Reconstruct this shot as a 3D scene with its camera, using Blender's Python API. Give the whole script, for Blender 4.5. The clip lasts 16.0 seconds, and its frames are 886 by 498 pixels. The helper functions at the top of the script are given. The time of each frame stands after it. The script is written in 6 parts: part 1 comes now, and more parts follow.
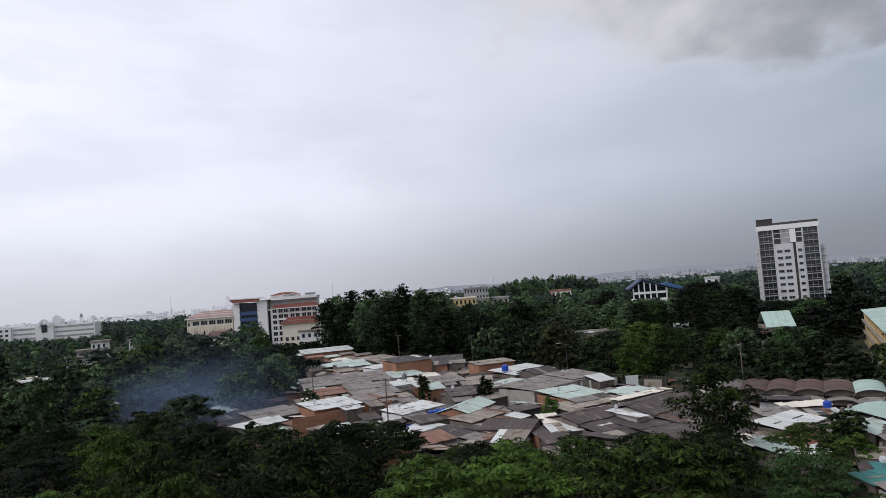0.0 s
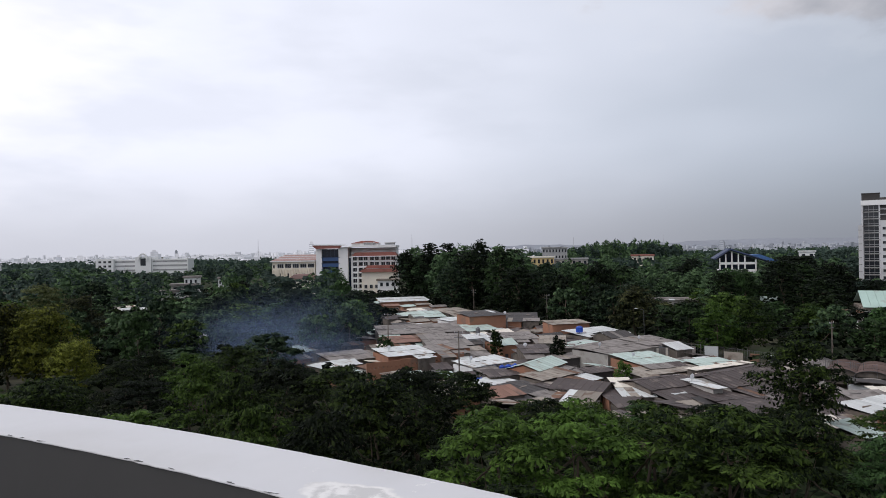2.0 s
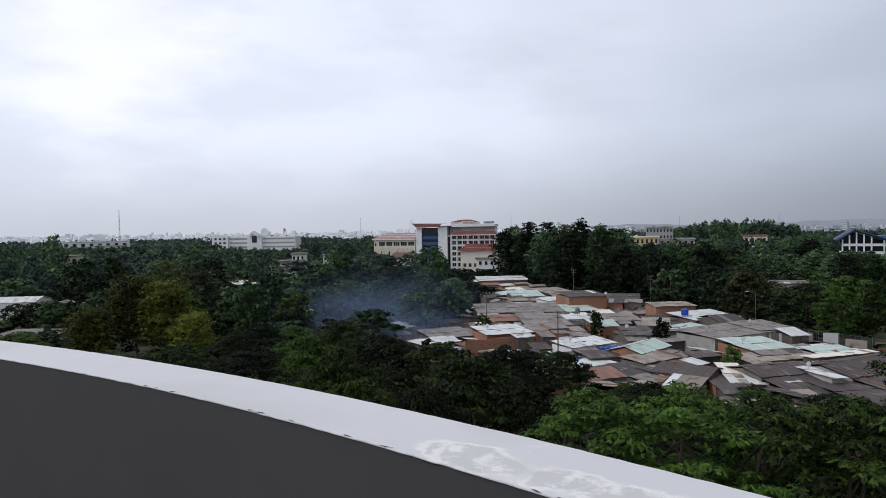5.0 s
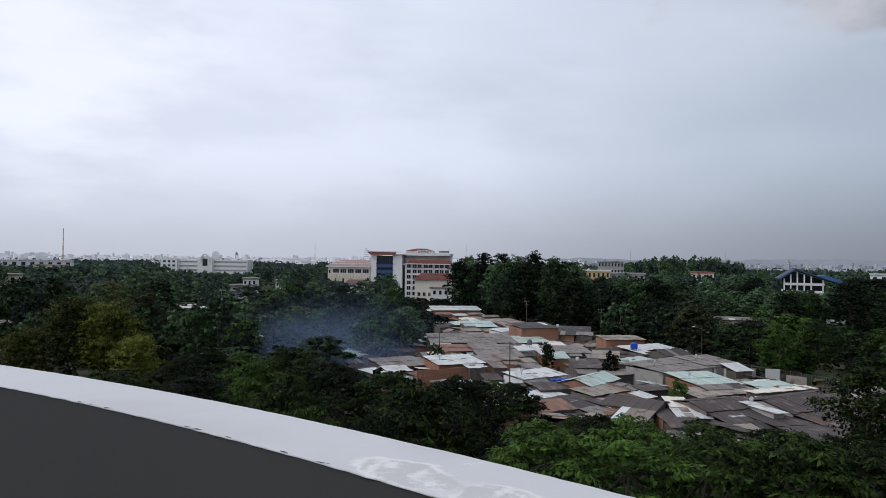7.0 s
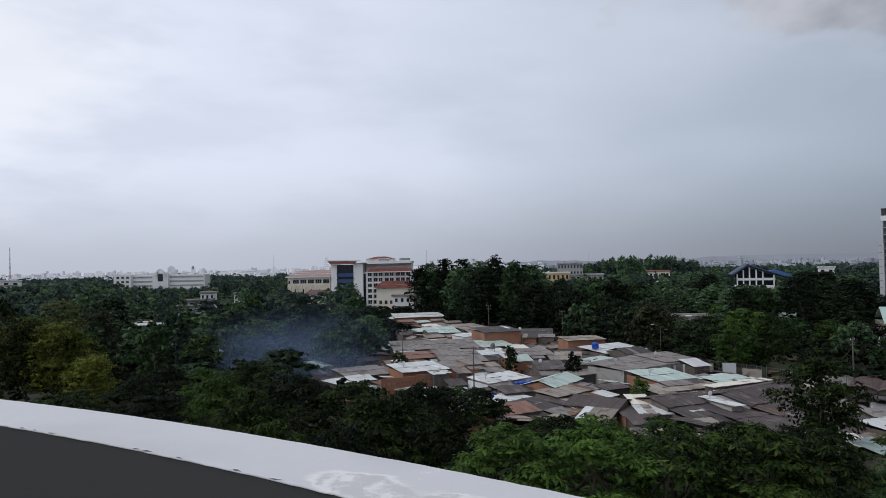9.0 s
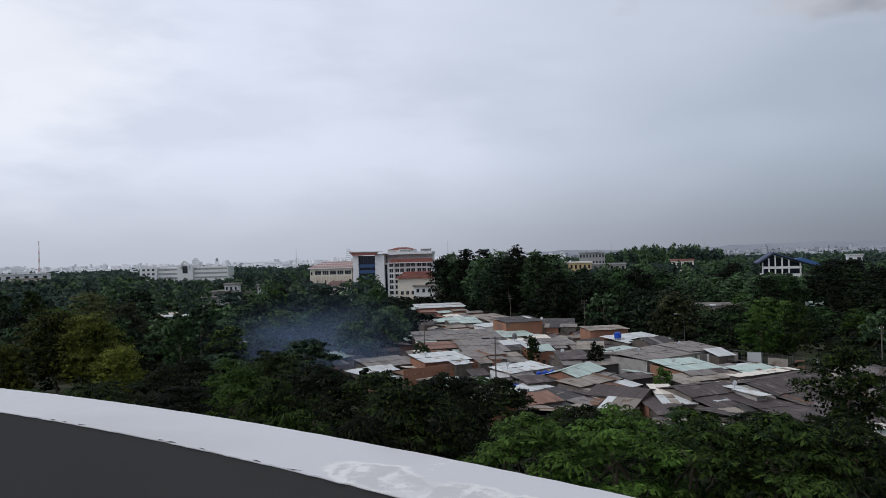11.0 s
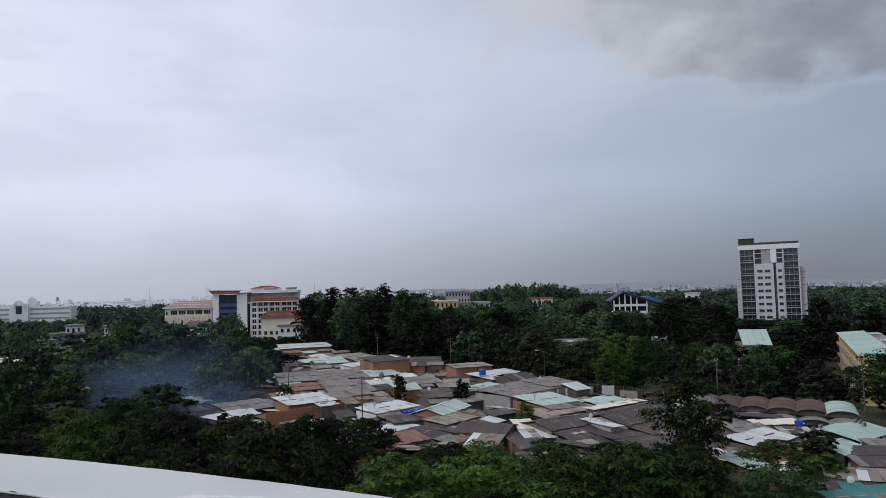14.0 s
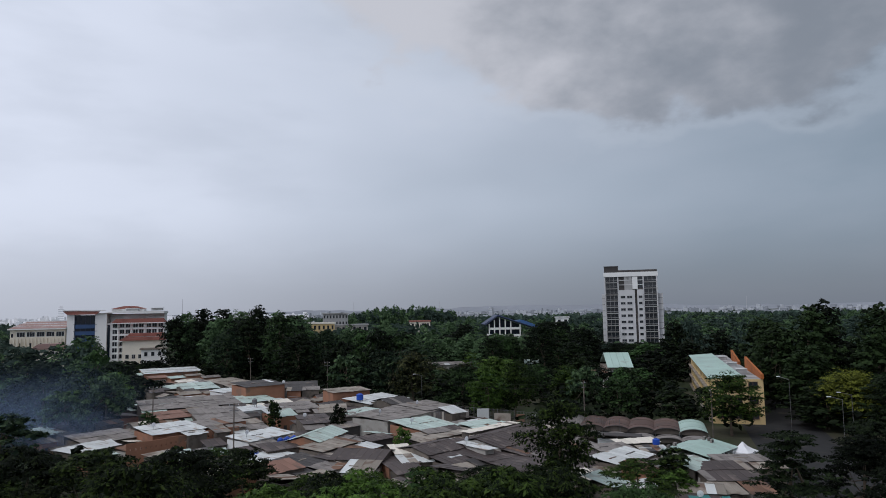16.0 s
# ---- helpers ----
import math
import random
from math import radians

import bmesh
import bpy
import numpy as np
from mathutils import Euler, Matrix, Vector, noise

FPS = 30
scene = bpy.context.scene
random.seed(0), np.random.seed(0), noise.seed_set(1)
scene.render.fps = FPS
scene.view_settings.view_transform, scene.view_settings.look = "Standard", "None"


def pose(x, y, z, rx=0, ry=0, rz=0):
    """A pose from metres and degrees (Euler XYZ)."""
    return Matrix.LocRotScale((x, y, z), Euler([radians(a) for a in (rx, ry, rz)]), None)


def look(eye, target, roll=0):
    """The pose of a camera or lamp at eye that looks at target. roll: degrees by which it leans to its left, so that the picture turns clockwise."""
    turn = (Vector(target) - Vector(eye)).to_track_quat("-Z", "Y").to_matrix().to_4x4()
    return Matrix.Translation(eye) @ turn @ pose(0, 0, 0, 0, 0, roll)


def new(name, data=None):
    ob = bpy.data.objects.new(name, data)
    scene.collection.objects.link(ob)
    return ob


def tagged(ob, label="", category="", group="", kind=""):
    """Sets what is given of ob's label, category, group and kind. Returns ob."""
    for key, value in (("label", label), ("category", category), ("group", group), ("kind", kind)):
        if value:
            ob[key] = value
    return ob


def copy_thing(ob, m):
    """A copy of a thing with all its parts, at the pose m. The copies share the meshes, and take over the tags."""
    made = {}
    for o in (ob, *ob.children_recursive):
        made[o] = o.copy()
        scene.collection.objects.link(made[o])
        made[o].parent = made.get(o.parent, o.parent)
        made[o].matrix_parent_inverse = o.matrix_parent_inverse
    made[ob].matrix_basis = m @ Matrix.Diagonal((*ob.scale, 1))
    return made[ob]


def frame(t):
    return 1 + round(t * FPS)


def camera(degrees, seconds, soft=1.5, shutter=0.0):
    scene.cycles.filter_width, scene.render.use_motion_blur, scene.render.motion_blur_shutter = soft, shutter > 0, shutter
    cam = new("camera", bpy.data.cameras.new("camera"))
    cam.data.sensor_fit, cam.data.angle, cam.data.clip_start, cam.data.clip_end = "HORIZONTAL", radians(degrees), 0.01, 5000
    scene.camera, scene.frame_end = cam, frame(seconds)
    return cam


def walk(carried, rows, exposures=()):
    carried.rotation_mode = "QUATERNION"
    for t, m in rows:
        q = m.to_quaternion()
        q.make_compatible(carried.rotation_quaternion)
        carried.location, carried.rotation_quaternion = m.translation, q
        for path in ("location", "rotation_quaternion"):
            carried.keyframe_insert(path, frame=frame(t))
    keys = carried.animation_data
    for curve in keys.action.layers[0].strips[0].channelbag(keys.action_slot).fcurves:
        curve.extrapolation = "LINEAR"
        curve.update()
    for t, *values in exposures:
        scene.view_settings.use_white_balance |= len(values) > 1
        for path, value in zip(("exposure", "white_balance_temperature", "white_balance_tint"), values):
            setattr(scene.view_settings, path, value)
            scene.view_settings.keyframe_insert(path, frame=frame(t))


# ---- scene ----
cam = camera(65.8, 16.0, soft=0.7)
PATH = [
    (0, (0.652, -0.027, 24.468), (0.779, 1.966, 24.583), -4.5),
    (0.5, (0.835, -0.156, 24.359), (0.905, 1.842, 24.416), -2.8),
    (1, (0.618, 0.166, 24.252), (0.742, 2.162, 24.264), -1.1),
    (1.5, (0.664, 0.209, 24.234), (0.681, 2.208, 24.256), -1.0),
    (2, (0.685, 0.192, 24.247), (0.575, 2.189, 24.245), -1.1),
    (2.5, (0.713, 0.163, 24.267), (0.586, 2.159, 24.224), -0.9),
    (3, (0.688, 0.247, 24.24), (0.479, 2.235, 24.176), -1.0),
    (3.5, (0.661, 0.271, 24.217), (0.296, 2.236, 24.164), -1.9),
    (6, (0.651, 0.172, 24.199), (0.262, 2.133, 24.138), -0.5),
    (6.5, (0.67, 0.193, 24.184), (0.363, 2.17, 24.165), -0.3),
    (7, (0.685, 0.174, 24.19), (0.418, 2.156, 24.216), 0.8),
    (7.5, (0.694, 0.173, 24.196), (0.49, 2.162, 24.252), 1.1),
    (8, (0.698, 0.18, 24.195), (0.526, 2.172, 24.233), 0.6),
    (8.5, (0.698, 0.186, 24.189), (0.531, 2.179, 24.227), 0.2),
    (9, (0.705, 0.183, 24.192), (0.553, 2.176, 24.237), -1.1),
    (9.5, (0.703, 0.182, 24.195), (0.506, 2.172, 24.24), -0.6),
    (10, (0.72, 0.101, 24.216), (0.499, 2.088, 24.233), -1.4),
    (12.5, (0.73, 0.251, 24.162), (0.6, 2.246, 24.198), -2.5),
    (13, (0.729, 0.249, 24.148), (0.727, 2.248, 24.229), -3.1),
    (13.5, (0.723, 0.26, 24.141), (0.849, 2.254, 24.227), -2.2),
    (14, (0.732, 0.22, 24.148), (0.905, 2.209, 24.269), -1.5),
    (14.5, (0.68, 0.267, 24.133), (0.813, 2.258, 24.262), -0.0),
    (15, (0.658, 0.212, 24.16), (0.804, 2.202, 24.299), 0.9),
    (15.5, (0.580, -0.262, 24.413), (1.037, 1.679, 24.570), 1.5),
    (16, (0.305, -0.332, 24.568), (0.825, 1.591, 24.745), -1.0),
]
EXPOSURE = [(0.0, 0.02, 6640, 13), (0.5, -0.12, 6640, 13), (1.0, 0.03, 6640, 13), (3.5, 0.08, 6640, 13), (6.0, -0.07, 6320, 11), (7.0, -0.11, 6320, 11),
            (10.0, -0.23, 6320, 11), (13.0, -0.22, 6320, 11), (15.0, -0.26, 6320, 11), (16.0, -0.25, 6320, 11)]
walk(cam, [(t, look(eye, target, roll)) for t, eye, target, roll in PATH], EXPOSURE)

# ---- world and light: a rain-heavy overcast sky, bright to the west, dark to the east ----
world = bpy.data.worlds.new("overcast_sky")
scene.world = world
world.use_nodes = True
wt = world.node_tree
wt.nodes.clear()


def wn(kind, **values):
    n = wt.nodes.new(kind)
    for key, v in values.items():
        n.inputs[key].default_value = v
    return n


def wmath(op, a, b=0.0, clamp=False):
    n = wt.nodes.new("ShaderNodeMath")
    n.operation, n.use_clamp = op, clamp
    for i, v in enumerate((a, b)):
        if isinstance(v, (int, float)):
            n.inputs[i].default_value = v
        else:
            wt.links.new(v, n.inputs[i])
    return n.outputs[0]


def wmix(fac, a, b):
    n = wt.nodes.new("ShaderNodeMix")
    n.data_type = "RGBA"
    for i, v in ((0, fac), (6, a), (7, b)):
        if isinstance(v, tuple):
            n.inputs[i].default_value = (*v, 1)
        elif isinstance(v, float):
            n.inputs[i].default_value = v
        else:
            wt.links.new(v, n.inputs[i])
    return n.outputs[2]


def wramp(v, lo, hi):
    n = wt.nodes.new("ShaderNodeMapRange")
    n.interpolation_type = "SMOOTHSTEP"
    wt.links.new(v, n.inputs[0])
    n.inputs[1].default_value, n.inputs[2].default_value = lo, hi
    return n.outputs[0]


def wnoise(scale, stretch, detail, seed):
    mp = wt.nodes.new("ShaderNodeMapping")
    mp.inputs["Scale"].default_value = stretch
    mp.inputs["Location"].default_value = (seed, seed * 0.7, seed * 1.3)
    wt.links.new(coord.outputs["Generated"], mp.inputs["Vector"])
    n = wn("ShaderNodeTexNoise", Scale=scale, Detail=detail, Roughness=0.52)
    wt.links.new(mp.outputs[0], n.inputs["Vector"])
    return n.outputs["Fac"]


coord = wt.nodes.new("ShaderNodeTexCoord")
axis = wt.nodes.new("ShaderNodeSeparateXYZ")
wt.links.new(coord.outputs["Generated"], axis.inputs[0])
east, north, high = axis.outputs
soft_noise = wnoise(1.6, (1, 1, 2.6), 3, 4.0)
mid_noise = wnoise(4.2, (1, 1, 3.0), 4, 9.0)
fine_noise = wnoise(4.6, (1, 1, 1.8), 8, 2.0)
puff_noise = wnoise(7.5, (1, 1, 1.7), 6, 6.0)
# veil: brightness falls from west to east, wavering with the soft clouds
veil = wmath("ADD", east, wmath("MULTIPLY", wmath("SUBTRACT", soft_noise, 0.5), 0.55))
veil_fac = wramp(veil, -0.45, 1.0)
col = wmix(veil_fac, (0.90, 0.955, 1.085), (0.243, 0.315, 0.385))
# lighter gaps and greyer streaks in the veil
streak = wramp(mid_noise, 0.36, 0.66)
col = wmix(wmath("MULTIPLY", streak, 0.22), col, (0.48, 0.53, 0.62))
# the haze band above the horizon
low = wramp(high, 0.16, -0.02)
haze = wmix(wramp(east, -0.5, 0.65), (0.545, 0.575, 0.655), (0.195, 0.215, 0.258))
col = wmix(wmath("MULTIPLY", low, 0.85), col, haze)
# a bright thin place in the cloud, low in the west
near_gap = wt.nodes.new("ShaderNodeVectorMath")
near_gap.operation = "DISTANCE"
wt.links.new(coord.outputs["Generated"], near_gap.inputs[0])
near_gap.inputs[1].default_value = (-0.57, 0.78, 0.26)
gap = wramp(wmath("ADD", near_gap.outputs["Value"], wmath("MULTIPLY", wmath("SUBTRACT", mid_noise, 0.5), 0.35)), 0.19, 0.03)
col = wmix(wmath("MULTIPLY", gap, 0.6), col, (1.12, 1.13, 1.16))
# the dark cloud bank high in the east, ragged below and towards the west
ragged = wmath("ADD", wmath("MULTIPLY", wmath("SUBTRACT", fine_noise, 0.5), 2.6), wmath("MULTIPLY", wmath("SUBTRACT", puff_noise, 0.5), 1.3))
under = wmath("MULTIPLY", wmath("SUBTRACT", wmath("ADD", high, wmath("MULTIPLY", east, 0.10)), 0.322), 9.0)
# the high term adds bank over the unseen zenith, dimming the ground
flank = wmath("MULTIPLY", wmath("SUBTRACT", wmath("ADD", east, wmath("MULTIPLY", high, 0.5)), 0.285), 6.5)
edge = wmath("ADD", wmath("MINIMUM", under, flank), ragged)
bank = wramp(edge, -0.05, 0.32)
lit_edge = wmath("MULTIPLY", wramp(edge, -0.35, -0.05), wramp(edge, 0.2, -0.05))
tone = wmath("ADD", wmath("MULTIPLY", puff_noise, 1.1), wmath("MULTIPLY", east, 1.15))
col = wmix(wmath("MULTIPLY", bank, 0.85), col, wmix(wramp(tone, 0.70, 1.45), (0.70, 0.70, 0.74), (0.265, 0.29, 0.33)))
col = wmix(wmath("MULTIPLY", lit_edge, 0.12), col, (0.76, 0.80, 0.86))
sky = wt.nodes.new("ShaderNodeTexSky")
sky.sky_type, sky.sun_disc = "NISHITA", False
sky.sun_elevation, sky.sun_rotation = radians(48), radians(-115)
bg_cloud, bg_sky = wn("ShaderNodeBackground", Strength=1.0), wn("ShaderNodeBackground", Strength=0.08)
wt.links.new(col, bg_cloud.inputs[0])
wt.links.new(sky.outputs[0], bg_sky.inputs[0])
cover = wn("ShaderNodeMixShader", Fac=0.94)
wt.links.new(bg_sky.outputs[0], cover.inputs[1])
wt.links.new(bg_cloud.outputs[0], cover.inputs[2])
wout = wt.nodes.new("ShaderNodeOutputWorld")
wt.links.new(cover.outputs[0], wout.inputs[0])

sun = new("sun", bpy.data.lights.new("sun", "SUN"))
sun.data.energy, sun.data.angle, sun.data.color = 1.0, radians(20), (1.0, 0.97, 0.93)
sun.matrix_world = look((-240, -110, 300), (0, 0, 0))


# ---- materials ----
def material(name, base, rough=0.8, vary=0.25, scale=1.0, stain=(), stain_amount=0.0, stain_scale=0.25, bump=0.0, metal=0.0,
             hue=0.0, each=0.0, spec=0.3, glow=0.0):
    """Grain and blotches at two scales, a stain colour in patches, and a shift from object to object."""
    m = bpy.data.materials.new(name)
    m.use_nodes = True
    nt = m.node_tree
    p = nt.nodes["Principled BSDF"]
    p.inputs["Roughness"].default_value, p.inputs["Metallic"].default_value = rough, metal
    p.inputs["Specular IOR Level"].default_value = spec
    tc = nt.nodes.new("ShaderNodeTexCoord")
    info = nt.nodes.new("ShaderNodeObjectInfo")

    def noisy(s, detail):
        n = nt.nodes.new("ShaderNodeTexNoise")
        n.noise_dimensions = "4D"
        n.inputs["Scale"].default_value, n.inputs["Detail"].default_value = s, detail
        nt.links.new(tc.outputs["Object"], n.inputs["Vector"])
        w = nt.nodes.new("ShaderNodeMath")
        w.operation = "MULTIPLY"
        w.inputs[1].default_value = 40.0
        nt.links.new(info.outputs["Random"], w.inputs[0])
        nt.links.new(w.outputs[0], n.inputs["W"])
        return n.outputs["Fac"]

    def calc(op, a, b):
        n = nt.nodes.new("ShaderNodeMath")
        n.operation = op
        for i, v in enumerate((a, b)):
            if isinstance(v, (int, float)):
                n.inputs[i].default_value = v
            else:
                nt.links.new(v, n.inputs[i])
        return n.outputs[0]

    coarse, fine = noisy(0.45 * scale, 3), noisy(6.0 * scale, 5)
    value = calc("ADD", 1.0, calc("MULTIPLY", calc("SUBTRACT", coarse, 0.5), vary * 2.2))
    value = calc("ADD", value, calc("MULTIPLY", calc("SUBTRACT", fine, 0.5), vary * 1.3))
    value = calc("ADD", value, calc("MULTIPLY", calc("SUBTRACT", info.outputs["Random"], 0.5), each * 2))
    hsv = nt.nodes.new("ShaderNodeHueSaturation")
    nt.links.new(value, hsv.inputs["Value"])
    if hue:
        nt.links.new(calc("ADD", 0.5, calc("MULTIPLY", calc("SUBTRACT", info.outputs["Random"], 0.5), hue)), hsv.inputs["Hue"])
    hsv.inputs["Color"].default_value = (*base, 1)
    out = hsv.outputs[0]
    if stain:
        mr = nt.nodes.new("ShaderNodeMapRange")
        mr.interpolation_type = "SMOOTHSTEP"
        nt.links.new(noisy(stain_scale, 6), mr.inputs[0])
        mr.inputs[1].default_value, mr.inputs[2].default_value = 0.62 - 0.3 * stain_amount, 0.76 - 0.25 * stain_amount
        mx = nt.nodes.new("ShaderNodeMix")
        mx.data_type = "RGBA"
        nt.links.new(mr.outputs[0], mx.inputs[0])
        nt.links.new(out, mx.inputs[6])
        mx.inputs[7].default_value = (*stain, 1)
        out = mx.outputs[2]
    nt.links.new(out, p.inputs["Base Color"])
    if bump:
        b = nt.nodes.new("ShaderNodeBump")
        b.inputs["Strength"].default_value, b.inputs["Distance"].default_value = bump, 0.02
        nt.links.new(fine, b.inputs["Height"])
        nt.links.new(b.outputs[0], p.inputs["Normal"])
    if glow:
        nt.links.new(out, p.inputs["Emission Color"])
        p.inputs["Emission Strength"].default_value = glow
    return m


def foliage(name, base, tip, each=0.75):
    """Leaf: matt green with some light let through; every spray and every tree a little different."""
    m = bpy.data.materials.new(name)
    m.use_nodes = True
    nt = m.node_tree
    nt.nodes.clear()
    geo, info, tc = (nt.nodes.new(k) for k in ("ShaderNodeNewGeometry", "ShaderNodeObjectInfo", "ShaderNodeTexCoord"))
    ns = nt.nodes.new("ShaderNodeTexNoise")
    ns.inputs["Scale"].default_value, ns.inputs["Detail"].default_value = 0.35, 4
    nt.links.new(tc.outputs["Object"], ns.inputs["Vector"])

    def calc(op, a, b):
        n = nt.nodes.new("ShaderNodeMath")
        n.operation = op
        for i, v in enumerate((a, b)):
            if isinstance(v, (int, float)):
                n.inputs[i].default_value = v
            else:
                nt.links.new(v, n.inputs[i])
        return n.outputs[0]

    mx = nt.nodes.new("ShaderNodeMix")
    mx.data_type = "RGBA"
    mx.clamp_factor = True
    mx.inputs[6].default_value, mx.inputs[7].default_value = (*base, 1), (*tip, 1)
    f = calc("ADD", calc("MULTIPLY", calc("POWER", geo.outputs["Random Per Island"], 1.4), 0.62), calc("MULTIPLY", calc("SUBTRACT", ns.outputs["Fac"], 0.5), 1.3))
    nt.links.new(calc("ADD", f, calc("MULTIPLY", calc("SUBTRACT", info.outputs["Random"], 0.5), 0.7)), mx.inputs[0])
    hsv = nt.nodes.new("ShaderNodeHueSaturation")
    nt.links.new(mx.outputs[2], hsv.inputs["Color"])
    nt.links.new(calc("ADD", 1 - each / 2, calc("MULTIPLY", info.outputs["Random"], each)), hsv.inputs["Value"])
    nt.links.new(calc("ADD", 0.485, calc("MULTIPLY", info.outputs["Random"], 0.03)), hsv.inputs["Hue"])
    p = nt.nodes.new("ShaderNodeBsdfPrincipled")
    p.inputs["Roughness"].default_value, p.inputs["Specular IOR Level"].default_value = 0.65, 0.10
    tr = nt.nodes.new("ShaderNodeBsdfTranslucent")
    ms = nt.nodes.new("ShaderNodeMixShader")
    ms.inputs[0].default_value = 0.16
    o = nt.nodes.new("ShaderNodeOutputMaterial")
    nt.links.new(hsv.outputs[0], p.inputs["Base Color"])
    nt.links.new(hsv.outputs[0], tr.inputs[0])
    nt.links.new(p.outputs[0], ms.inputs[1])
    nt.links.new(tr.outputs[0], ms.inputs[2])
    nt.links.new(ms.outputs[0], o.inputs[0])
    return m


